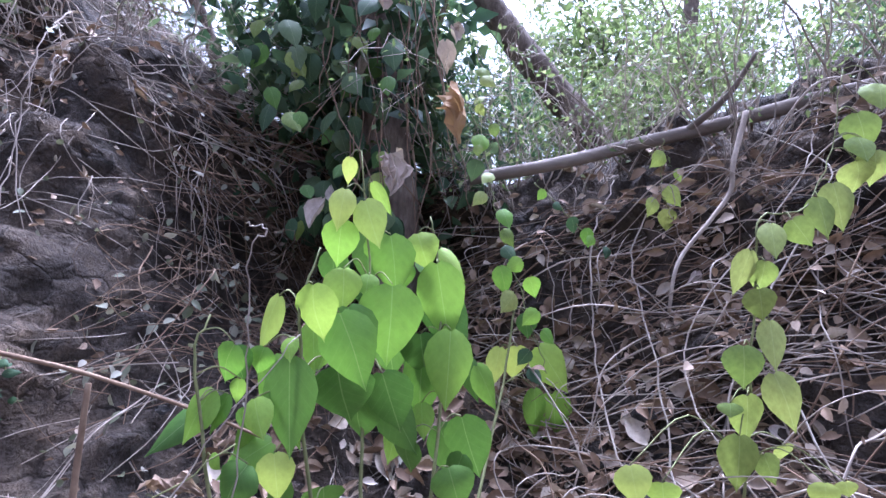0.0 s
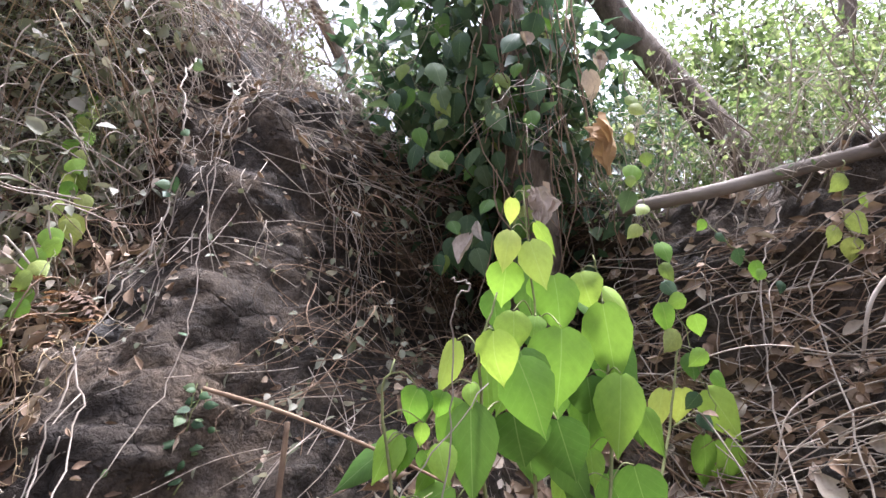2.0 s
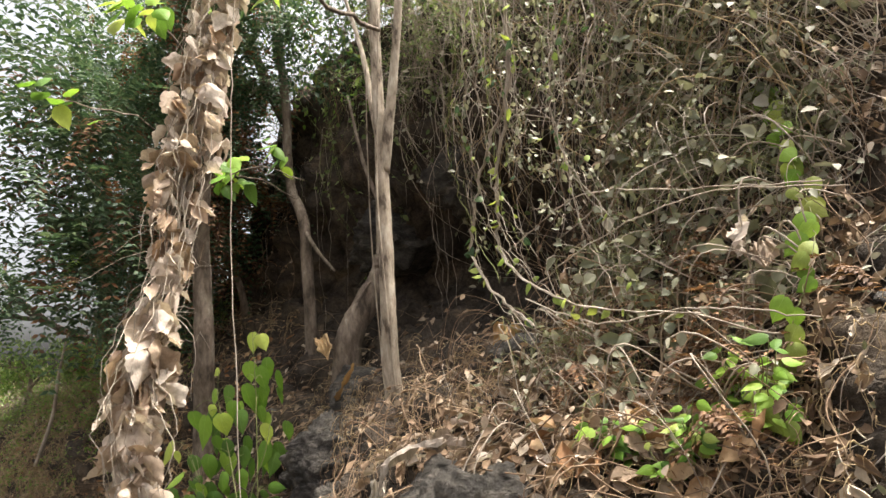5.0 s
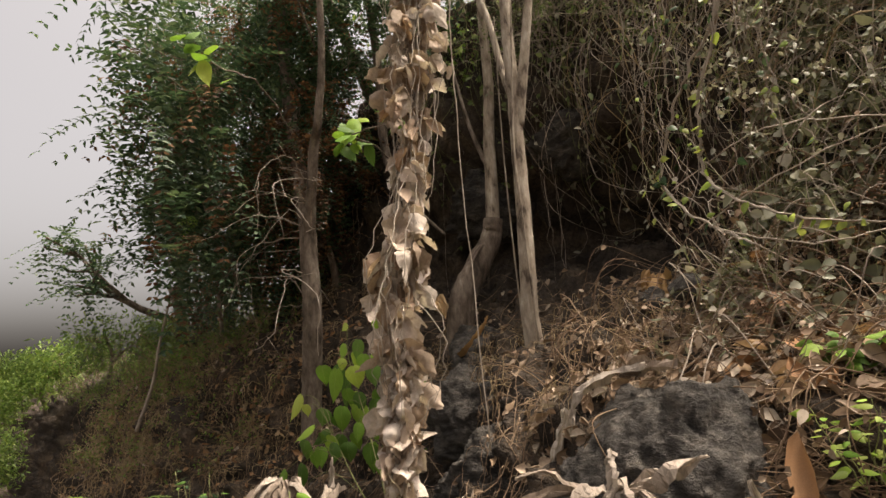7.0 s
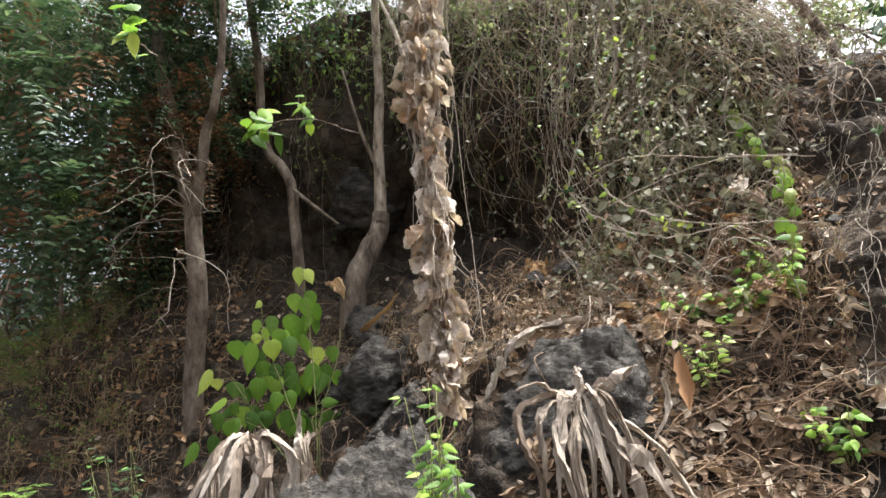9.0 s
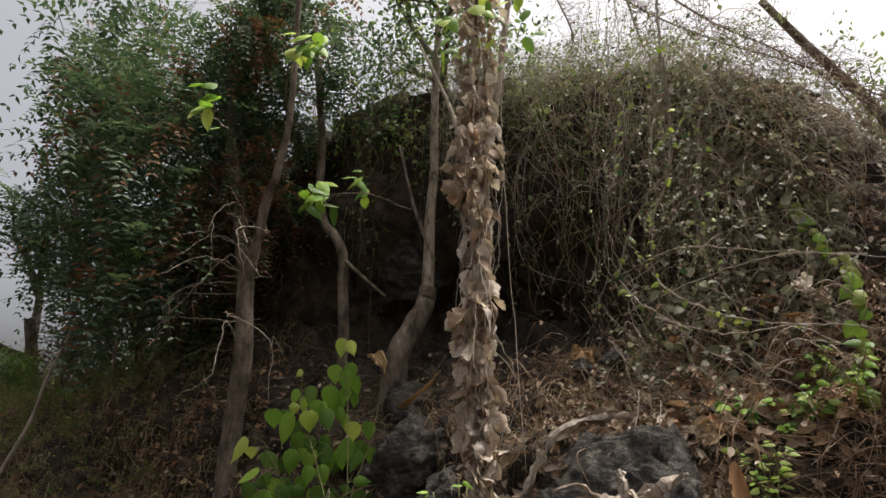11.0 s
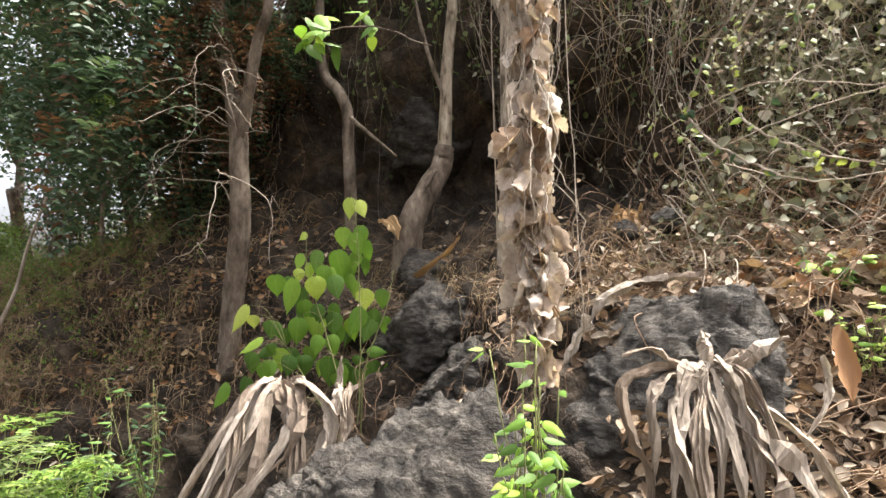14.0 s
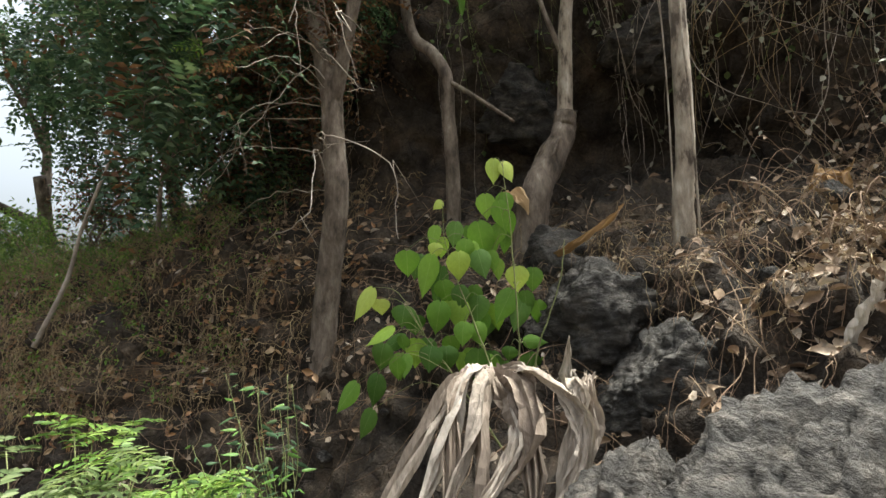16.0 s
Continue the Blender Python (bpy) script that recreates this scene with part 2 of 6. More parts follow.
cut(2.4, (.2, .4), (.6, 1.0), (.9, 1.5), (1.2, 2.0), (1.5, 2.4), (1.8, 2.65), (2.2, 2.8), (16, 4))
cut(5, (-.2, .5), (.3, 1.1), (.7, 1.7), (1.0, 2.2), (1.3, 2.6), (1.7, 2.9), (2.2, 3.0), (16, 4))
cut(30, (-3, .8), (-2.4, 1.4), (-2, 2.0), (-1.5, 2.5), (-1, 2.9), (0, 3.1), (1, 3.2), (16, 4))
KX = np.array([k[0] for k in PROFILES], float)
KP = np.array([k[1] for k in PROFILES])
SN = np.array([0, .16, .30, .44, .58, .70, .80, 1.0])


HOLLOWS = [(Vector(c), radius, depth) for c, radius, depth in (
    ((-7.28, -.52, .95), .20, .40), ((-6.95, -.40, .78), .14, .25), ((-3.45, .75, 1.32), .17, .34),
    ((-.2, 2.6, 2.0), .40, .45), ((.3, 2.75, 1.85), .35, .35), ((-4.1, .55, .95), .2, .3))]


def rugged(p, near=1.0):
    """Lumps of earth and stone on the bank."""
    q = Vector(p)
    big = noise.fractal(q * 1.1, 0.9, 2.1, 3) * 0.10
    blocks = noise.multi_fractal(q * 3.1 + Vector((7, 1, 3)), 0.6, 2.2, 6) * 0.09
    cell = noise.voronoi(q * 4.2)[0]
    out = (big + blocks - 0.08 + (cell[1] - cell[0]) * 0.08) * near
    if -8.6 < q.x < -3.1:
        # rocky blocks in the recess and on the far bank
        cell = noise.voronoi(q * 2.3 + Vector((3, 5, 1)))[0]
        out += min((cell[1] - cell[0]) * 0.35, 0.13) + noise.fractal(q * 7, 0.8, 2, 3) * 0.03 - 0.07
    for c, radius, depth in HOLLOWS:
        d = (q - c).length / radius
        if d < 2.5:
            out -= depth * math.exp(-d * d)
    return out


xs = np.concatenate([np.linspace(-40, -16, 12, endpoint=False), np.linspace(-16, -8.6, 60, endpoint=False),
                     np.linspace(-8.6, 2.6, 300, endpoint=False), np.linspace(2.6, 6, 40, endpoint=False), np.linspace(6, 30, 12)])
ss = np.concatenate([np.linspace(-0.03, 0.80, 150, endpoint=False), np.linspace(0.80, 1.0, 16)])
BANK = np.zeros((len(xs), len(ss), 3))
for i, x in enumerate(xs):
    ctl = np.array([[np.interp(x, KX, KP[:, k, c]) for c in (0, 1)] for k in range(8)])
    ys = np.interp(ss, SN, ctl[:, 0])
    zs = np.interp(ss, SN, ctl[:, 1]) + np.where(ss < 0, ss * 12, 0)
    ker = np.ones(7) / 7
    ys[3:-3], zs[3:-3] = np.convolve(ys, ker, "valid"), np.convolve(zs, ker, "valid")
    BANK[i, :, 0], BANK[i, :, 1], BANK[i, :, 2] = x, ys, zs
ker = np.ones(5) / 5
for c in (1, 2):
    for j in range(len(ss)):
        BANK[2:-2, j, c] = np.convolve(BANK[:, j, c], ker, "valid")
du = np.gradient(BANK, axis=0)
dv = np.gradient(BANK, axis=1)
NRM = np.cross(du, dv)
NRM /= np.linalg.norm(NRM, axis=2, keepdims=True) + 1e-9
NRM[..., :] *= np.where((NRM[..., 1:2] * -1 + NRM[..., 2:3]) < 0, -1, 1)
disp = np.zeros(BANK.shape[:2])
for i in range(len(xs)):
    for j in range(len(ss)):
        near = 1.0 if -9 < xs[i] < 4 else 1.6
        disp[i, j] = rugged(BANK[i, j], near)
BANK = BANK + NRM * disp[..., None]
verts = BANK.reshape(-1, 3)
nj = len(ss)
faces = [(i * nj + j, (i + 1) * nj + j, (i + 1) * nj + j + 1, i * nj + j + 1) for i in range(len(xs) - 1) for j in range(nj - 1)]
me = bpy.data.meshes.new("earth_bank")
me.from_pydata(verts.tolist(), [], faces)
me.materials.append(EARTH)
me.shade_smooth()
tagged(new("earth_bank", me), "steep crumbling earth bank of dark soil and stones", "bank", kind="structure")


def on_bank(x, s):
    """A place on the bank's skin and its normal."""
    i = int(np.clip(np.searchsorted(xs, x), 1, len(xs) - 1))
    i = i if abs(xs[i] - x) < abs(xs[i - 1] - x) else i - 1
    j = int(np.clip(np.searchsorted(ss, s), 0, len(ss) - 1))
    p, n = BANK[i, j], NRM[i, j]
    return Vector((x, p[1], p[2])), Vector(n)


def bank_at_z(x, z):
    """The bank's skin at a height: place, normal, s."""
    i = int(np.clip(np.searchsorted(xs, x), 1, len(xs) - 1))
    col = BANK[i, :150, 2]
    j = int(np.argmax(col >= z)) if (col >= z).any() else 149
    return Vector((x, BANK[i, j, 1], BANK[i, j, 2])), Vector(NRM[i, j]), float(ss[j])


gv, gf, gx = [], [], list(np.linspace(-400, -20, 12, endpoint=False)) + list(np.linspace(-20, 12, 60, endpoint=False)) + list(np.linspace(12, 400, 12))
gy = list(np.linspace(-400, -12, 12, endpoint=False)) + list(np.linspace(-12, 3, 40, endpoint=False)) + list(np.linspace(3, 400, 14))
for x in gx:
    for y in gy:
        gv.append((x, y, ground_z(x, y) + (noise.fractal(Vector((x, y, 0)) * 1.3, 1, 2, 3) * 0.05 if abs(x) < 20 and abs(y) < 15 else 0)))
for i in range(len(gx) - 1):
    for j in range(len(gy) - 1):
        gf.append((i * len(gy) + j, (i + 1) * len(gy) + j, (i + 1) * len(gy) + j + 1, i * len(gy) + j + 1))
me = bpy.data.meshes.new("ground")
me.from_pydata(gv, [], gf)
me.materials.append(GROUND)
me.shade_smooth()
tagged(new("ground", me), "sloping bare soil with litter at the foot of the bank", "ground", kind="structure")


# ---------- rocks ----------
def rock(name, at, size, seed, label, turn=0, tilt=0, rough=0.20, mat=None, detail=6, peak=0.0, block=0.0):
    """A fractured boulder: broken planes, slanting strata and a pitted skin."""
    r = random.Random(seed)
    bm = bmesh.new()
    bmesh.ops.create_icosphere(bm, subdivisions=detail, radius=1)
    off = Vector((seed * 3.1, seed * 1.7, seed))
    planes = [(rvec(r).normalized(), r.uniform(.66, .9)) for _ in range(14)]
    grain = Vector((r.uniform(-.5, .5), r.uniform(-.4, .2), 1)).normalized()
    for v in bm.verts:
        p = v.co.copy()
        q = p * (1 + noise.fractal(p * 1.1 + off, 0.8, 2, 3) * rough * 1.2)
        q *= 1 + block * ((abs(p.x) ** 4 + abs(p.y) ** 4 + abs(p.z) ** 4) ** -.25 - 1)
        for n, o in planes:
            over = q.dot(n) - o
            if over > 0:
                q -= n * over * 0.9
        layer = q.dot(grain)
        for f, amount in ((2.2, .20), (5.5, .12), (12.0, .06)):
            # split blocks, flatter across the grain than along it
            w = (q + grain * layer * 1.3) * f + off + Vector((noise.noise(q * 3 + off), noise.noise(q * 3 - off), 0)) * .5
            near, cells = noise.voronoi(w)
            q += p * rough * amount * (noise.cell(cells[0] * 7.3) - .2 - .5 * max(0.0, .08 - (near[1] - near[0])) / .08)
        q += p * rough * .12 * sum((0.4 - abs(noise.noise(p * f + off))) / f for f in (9.0, 22.0, 45.0)) * 3
        if peak and q.z > 0:
            q.x *= 1 - peak * min(q.z, 1.0)
            q.y *= 1 - peak * .8 * min(q.z, 1.0)
        v.co = Vector((q.x * size[0], q.y * size[1], q.z * size[2])) * 1.10
    me = bpy.data.meshes.new(name)
    bm.to_mesh(me)
    bm.free()
    me.materials.append(mat or ROCK)
    me.shade_smooth()
    ob = new(name, me)
    ob.matrix_basis = pose(*at, 0, tilt, turn)
    return tagged(ob, label, "rock", "rocks in the bank")


rock("boulder", (-2.48, .52, .72), (.49, .40, .54), 3, "large rounded grey boulder set in the bank", 12, rough=.22, block=.6)
rock("boulder", (-3.02, -.55, .26), (.64, .44, .58), 5, "fractured grey boulder beside the dead leaves", 20, 12, rough=.26, peak=.28)
rock("boulder", (-3.55, -.80, .25), (.36, .30, .40), 6, "low grey boulder under the dead leaves", 50, 15, rough=.3)
rock("boulder", (-4.42, .72, .92), (.44, .34, .46), 8, "dark boulder behind the green sapling", 5, rough=.28)
rock("boulder", (-3.85, .50, .62), (.42, .3, .40), 9, "dark boulder below the pale tree", 40, rough=.28)
rock("boulder", (-4.95, 1.2, 1.4), (.4, .35, .3), 11, "dark boulder half sunk in the bank", detail=5)
rock("boulder", (-7.75, -.78, .78), (.42, .32, .40), 14, "dark boulder at the foot of the bank", rough=0.34, mat=EARTH, detail=5)
rock("boulder", (-5.6, 1.95, 2.9), (.5, .3, .42), 19, "dark rock jutting from the recess wall", 70, rough=.3, detail=5)
rock("boulder", (-4.5, 2.1, 3.2), (.45, .3, .36), 20, "dark rock jutting from the recess wall", 10, rough=.3, detail=5)
rock("stone", (-3.3, 1.42, 1.68), (.11, .10, .08), 16, "grey stone resting on the ledge", 30, detail=4)
rock("stone", (-2.95, 1.3, 1.72), (.10, .1, .08), 17, "grey stone resting on the ledge", 70, detail=4)


# ---------- trees ----------
def trunk_part(tree, name, pts, r0, r1, mat, seed, label="", sides=12, n=10):
    rnd = random.Random(seed)
    line = bez(pts, n)
    a = Acc()
    a.tube([p + rvec(rnd, r0 * .025) for p in line], r0, r1, sides, 0.04, rnd)
    return part(name, a.mesh(name, mat), tree, label)


pale = thing("tree", (-3.93, .95, 1.5), "slender pale-barked tree with several upright stems", "tree")
pale_trunk = trunk_part(pale, "trunk", [(-3.97, .98, 1.35), (-3.95, .95, 1.7), (-3.91, .94, 2.0), (-3.91, .96, 2.6), (-3.91, .975, 3.29), (-3.93, 1.0, 4.0), (-3.88, 1.05, 5.2), (-3.8, 1.1, 6.5)], .066, .03, BARK_PALE, 1)
trunk_part(pale_trunk, "stem", [(-3.90, .98, 3.0), (-3.83, 1.02, 3.4), (-3.74, 1.08, 4.0), (-3.55, 1.15, 5.2), (-3.4, 1.2, 6.2)], .042, .02, BARK_PALE, 2)
trunk_part(pale_trunk, "stem", [(-3.92, .98, 3.2), (-4.06, 1.0, 3.55), (-4.2, 1.0, 4.1), (-4.6, 1.0, 5.0)], .035, .012, BARK_PALE, 3)

trunk_part(pale_trunk, "stem", [(-3.86, .93, 1.5), (-3.85, .90, 2.2), (-3.87, .90, 2.8), (-3.84, .93, 3.4), (-3.80, .98, 4.2)], .008, .006, BARK_PALE, 4, sides=6)
trunk_part(pale_trunk, "stem", [(-3.99, .91, 1.6), (-3.97, .88, 2.4), (-3.99, .9, 3.1), (-4.0, .94, 3.9)], .006, .004, BARK_PALE, 5, sides=6)

# ---------- leaf and vine materials ----------
LEAF_A = leaf_material("sapling_leaf", [(0.0, (0.13, 0.26, 0.03)), (0.35, (0.18, 0.33, 0.04)), (0.7, (0.24, 0.40, 0.05)), (1.0, (0.33, 0.49, 0.07))], 0.42, 0.55, veins=True)
LEAF_YOUNG = leaf_material("young_leaf", [(0.0, (0.30, 0.44, 0.06)), (1.0, (0.46, 0.53, 0.11))], 0.36, 0.55, veins=True)
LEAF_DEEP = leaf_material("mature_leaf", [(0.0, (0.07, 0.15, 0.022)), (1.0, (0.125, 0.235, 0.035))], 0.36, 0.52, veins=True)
LEAF_CLIMB = leaf_material("climber_leaf", [(0.0, (0.19, 0.27, 0.05)), (0.5, (0.27, 0.34, 0.07)), (1.0, (0.34, 0.38, 0.10))], 0.38, 0.5, blotch=0.5, veins=True)
# climber leaf again, darker: shade around the overgrown trunk put into its colour
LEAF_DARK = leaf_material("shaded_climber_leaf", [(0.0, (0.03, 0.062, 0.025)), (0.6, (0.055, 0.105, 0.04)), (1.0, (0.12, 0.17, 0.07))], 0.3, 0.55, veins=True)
LEAF_DRY = leaf_material("dry_leaf", [(0.0, (0.29, 0.20, 0.13)), (0.35, (0.49, 0.40, 0.33)), (0.8, (0.67, 0.59, 0.52)), (0.92, (0.55, 0.45, 0.37)), (1.0, (0.42, 0.24, 0.12))], 0.32, 0.85, blotch=0.6, relief=0.006)
LEAF_TAN = leaf_material("tan_leaf", [(0.0, (0.36, 0.22, 0.10)), (0.5, (0.46, 0.29, 0.14)), (1.0, (0.52, 0.36, 0.20))], 0.2, 0.8, blotch=0.5)
LITTER = leaf_material("leaf_litter", [(0.0, (0.12, 0.075, 0.045)), (0.45, (0.24, 0.16, 0.10)), (0.8, (0.35, 0.265, 0.19)), (1.0, (0.46, 0.39, 0.31))], 0.12, 0.8, per="island", blotch=0.5, fine=60.0)
LEAF_MASS = leaf_material("dry_leaf_mass", [(0.0, (0.22, 0.14, 0.09)), (0.4, (0.38, 0.29, 0.22)), (1.0, (0.56, 0.48, 0.41))], 0.2, 0.85, per="island", blotch=0.5, fine=50.0)
LEAF_RUST = leaf_material("rust_leaf", [(0.0, (0.22, 0.11, 0.05)), (0.5, (0.36, 0.20, 0.10)), (1.0, (0.50, 0.36, 0.22))], 0.15, 0.8, per="island", blotch=0.5, fine=60.0)
SPECK = leaf_material("small_vine_leaf", [(0.0, (0.10, 0.11, 0.06)), (0.5, (0.20, 0.20, 0.13)), (0.85, (0.29, 0.28, 0.21)), (1.0, (0.38, 0.35, 0.28))], 0.3, 0.55, per="island", fine=40.0)
FOLIAGE_DARK = leaf_material("dark_tree_foliage", [(0.0, (0.035, 0.07, 0.035)), (0.6, (0.07, 0.12, 0.06)), (1.0, (0.13, 0.175, 0.085))], 0.42, 0.5, per="island", fine=40.0)
FOLIAGE_RUST = leaf_material("withered_foliage", [(0.0, (0.08, 0.04, 0.02)), (0.6, (0.16, 0.085, 0.045)), (1.0, (0.28, 0.15, 0.07))], 0.25, 0.7, per="island", fine=40.0)
FOLIAGE_LIGHT = leaf_material("sunlit_foliage", [(0.0, (0.09, 0.16, 0.03)), (0.6, (0.16, 0.26, 0.05)), (1.0, (0.28, 0.36, 0.09))], 0.42, 0.5, per="island", fine=40.0)
FOLIAGE_BACK = leaf_material("background_foliage", [(0.0, (0.08, 0.12, 0.04)), (0.6, (0.16, 0.21, 0.08)), (1.0, (0.30, 0.35, 0.16))], 0.52, 0.5, per="island", fine=40.0)
BLADE_DRY = leaf_material("withered_banana_leaf", [(0.0, (0.22, 0.165, 0.125)), (0.45, (0.37, 0.305, 0.25)), (1.0, (0.54, 0.47, 0.40))], 0.12, 0.95, fine=55, blotch=0.85, stretch=(1, 1, 0.12), relief=0.006)
TWIG = surface("grey_twig", [(0.3, (0.19, 0.15, 0.115)), (0.5, (0.36, 0.30, 0.24)), (0.7, (0.54, 0.47, 0.39))], 4.0, 50.0, 0.85, 0.3, 40.0)
TWIG_BROWN = surface("brown_twig", [(0.3, (0.10, 0.065, 0.042)), (0.5, (0.21, 0.14, 0.09)), (0.7, (0.36, 0.26, 0.17))], 4.0, 50.0, 0.9, 0.3, 40.0)
VINE_PALE = surface("pale_vine", [(0.3, (0.19, 0.155, 0.12)), (0.5, (0.32, 0.27, 0.215)), (0.7, (0.47, 0.41, 0.34))], 6.0, 50.0, 0.8, 0.3, 40.0)
STEM = surface("green_stem", [(0.3, (0.12, 0.13, 0.05)), (0.6, (0.22, 0.23, 0.09))], 8.0, 60.0, 0.7, 0.2, 40.0)
STRAW = surface("dry_straw", [(0.3, (0.22, 0.15, 0.075)), (0.5, (0.34, 0.25, 0.14)), (0.7, (0.48, 0.37, 0.22))], 5.0, 50.0, 0.85, 0.2, 40.0)


# ---------- leaf shapes ----------
def heart_mesh(name, mat, droop=0.25, fold=0.18, wave=0.04, seed=0, rows=7):
    """A pointed heart-shaped blade, one long and one wide, from its stalk at the origin along +Y."""
    rnd = random.Random(seed)
    vs, fs = [], []
    outline = [(-0.01, 0.10), (0.04, 0.26), (0.16, 0.43), (0.34, 0.50), (0.54, 0.42), (0.74, 0.25), (0.90, 0.07), (1.0, 0.0)]
    for k, (y, w) in enumerate(outline):
        z0 = -droop * max(y, 0) ** 2
        my = 0.03 + 0.97 * k / (len(outline) - 1)
        for f in (-1.0, -0.5, 0.0, 0.5, 1.0):
            yy = my * (1 - abs(f)) + y * abs(f)
            z = z0 + fold * 0.35 * abs(f) * w - (0.12 + 0.5 * fold) * (abs(f) ** 2) * w + (0.02 if k % 2 else -0.01) * (0.5 - abs(abs(f) - 0.5)) * 2 + rnd.uniform(-wave, wave) * abs(f)
            vs.append((f * w, yy, z))
    for k in range(len(outline) - 1):
        for c in range(4):
            a = k * 5 + c
            fs.append((a, a + 1, a + 6, a + 5))
    me = bpy.data.meshes.new(name)
    me.from_pydata(vs, [], fs)
    me.materials.append(mat)
    me.shade_smooth()
    return me


def crumpled_mesh(name, mat, seed, curl=0.5):
    """A withered leaf, buckled, torn and curled along its length and at its rims."""
    rnd = random.Random(seed)
    vs, fs = [], []
    widths = [0.10, 0.32, 0.47, 0.48, 0.38, 0.22, 0.04]
    bend, tw = rnd.uniform(-0.9, 1.1) * curl, rnd.uniform(-1.2, 1.2) * curl
    lift = (rnd.uniform(0.2, 1.4), rnd.uniform(0.2, 1.4))
    rim = [rnd.uniform(0.8, 1.1), rnd.uniform(0.8, 1.1)]
    for k, w in enumerate(widths):
        t = k / 6
        rim = [q * 0.55 + rnd.uniform(0.78, 1.18) * 0.45 for q in rim]
        for f in (-1.0, -0.55, 0.0, 0.55, 1.0):
            g = 0 if f < 0 else 1
            a = curl * lift[g] * 1.5 * abs(f)
            reach = w * rim[g] * abs(f)
            x = math.copysign(reach * math.cos(a * 0.8), f)
            z = reach * math.sin(a) + rnd.uniform(-0.035, 0.035)
            s = tw * t
            x, z = x * math.cos(s) - z * math.sin(s), x * math.sin(s) + z * math.cos(s)
            vs.append((x, t + rnd.uniform(-0.06, 0.06) - abs(f) * 0.06, z - bend * t * t))
    for k in range(6):
        for c in range(4):
            if c in (0, 3) and rnd.random() < 0.04:
                continue
            a = k * 5 + c
            fs.append((a, a + 1, a + 6, a + 5))
    me = bpy.data.meshes.new(name)
    me.from_pydata(vs, [], fs)
    me.materials.append(mat)
    me.shade_smooth()
    return me


def shrivelled_mesh(name, mat, seed, curl=0.8):
    """A dry leaf close by: ragged rim, rolled sides, puckered skin."""
    rnd = random.Random(seed)
    off = Vector((seed * 2.3, seed * 1.1, seed * .7))
    n, m = 12, 8
    bend, tw = rnd.uniform(-1.0, 1.2) * curl, rnd.uniform(-1.4, 1.4) * curl
    roll = (rnd.uniform(-.6, 1.7) * curl, rnd.uniform(-.6, 1.7) * curl)
    vs, fs = [], []
    for i in range(n + 1):
        t = i / n
        w = 0.5 * math.sin(math.pi * min(t ** 0.75, 1) * 0.97 + 0.05) ** 0.8
        for j in range(m + 1):
            f = 2 * j / m - 1
            ragged = 1 + 0.34 * noise.noise(Vector((t * 4.5, f, 0)) + off) * abs(f)
            reach, a = w * abs(f) * ragged, roll[f > 0] * 1.5 * abs(f)
            x = math.copysign(reach * math.cos(a * .75), f)
            z = reach * math.sin(a) + 0.10 * noise.noise(Vector((x * 4, t * 4, 2)) + off)
            s = tw * t
            x, z = x * math.cos(s) - z * math.sin(s), x * math.sin(s) + z * math.cos(s)
            vs.append((x, t + 0.10 * noise.noise(Vector((f * 2, t * 3, 5)) + off), z - bend * t * t + 0.12 * noise.noise(Vector((0, t * 3, 8)) + off)))
    for i in range(n):
        for j in range(m):
            if j in (0, m - 1) and rnd.random() < 0.08:
                continue
            k = i * (m + 1) + j
            fs.append((k, k + 1, k + m + 2, k + m + 1))
    me = bpy.data.meshes.new(name)
    me.from_pydata(vs, [], fs)
    me.materials.append(mat)
    me.shade_smooth()
    return me


def leaf_pose(base, tip, width, facing, roll=0.0):
    """Places a unit leaf from its stalk to its tip, its upper face towards facing."""
    b, t = Vector(base), Vector(tip)
    y = (t - b)
    length = max(y.length, 0.01)
    y.normalize()
    z = Vector(facing)
    z = (z - y * z.dot(y))
    z = z.normalized() if z.length > 1e-3 else y.orthogonal().normalized()
    x = y.cross(z)
    m = Matrix((x, y, z)).transposed().to_4x4()
    return Matrix.Translation(b) @ m @ Matrix.Rotation(roll, 4, "Y") @ Matrix.Diagonal((width, length, min(width, length), 1))


def hang_leaf(owner, me, m, label="", name="leaf"):
    ob = new(name, me)
    ob.parent = owner
    ob.matrix_basis = Matrix.Translation(-owner.location) @ m
    if label:
        ob["label"] = label
    return ob


HEARTS = {}
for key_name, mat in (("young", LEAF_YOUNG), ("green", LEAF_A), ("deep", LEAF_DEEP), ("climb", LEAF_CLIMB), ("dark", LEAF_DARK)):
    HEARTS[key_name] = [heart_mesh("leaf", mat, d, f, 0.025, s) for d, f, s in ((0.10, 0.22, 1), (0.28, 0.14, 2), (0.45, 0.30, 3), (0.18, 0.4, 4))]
SHRIVELLED = [shrivelled_mesh("dry_leaf", LEAF_DRY, s, 0.55 + 0.06 * s) for s in range(12)]
DRIES = [crumpled_mesh("dry_leaf", LEAF_DRY, s, 0.45 + 0.07 * s) for s in range(10)]


def leafy(owner, rows, kinds, facing, seed, jitter=0.35):
    rnd = random.Random(seed)
    for k, (bx, by, bz, tx, ty, tz, w) in enumerate(rows):
        f = Vector(facing) + Vector((rnd.uniform(-jitter, jitter), rnd.uniform(-jitter, jitter), rnd.uniform(-jitter, jitter)))
        tip = Vector((tx, ty, tz)) * 1.08 - Vector((bx, by, bz)) * 0.08 + Vector((0, rnd.uniform(-0.05, 0.03), 0))
        hang_leaf(owner, rnd.choice(HEARTS[kinds(k, rnd)]), leaf_pose((bx, by, bz), tip, w * rnd.uniform(1.08, 1.22), f))


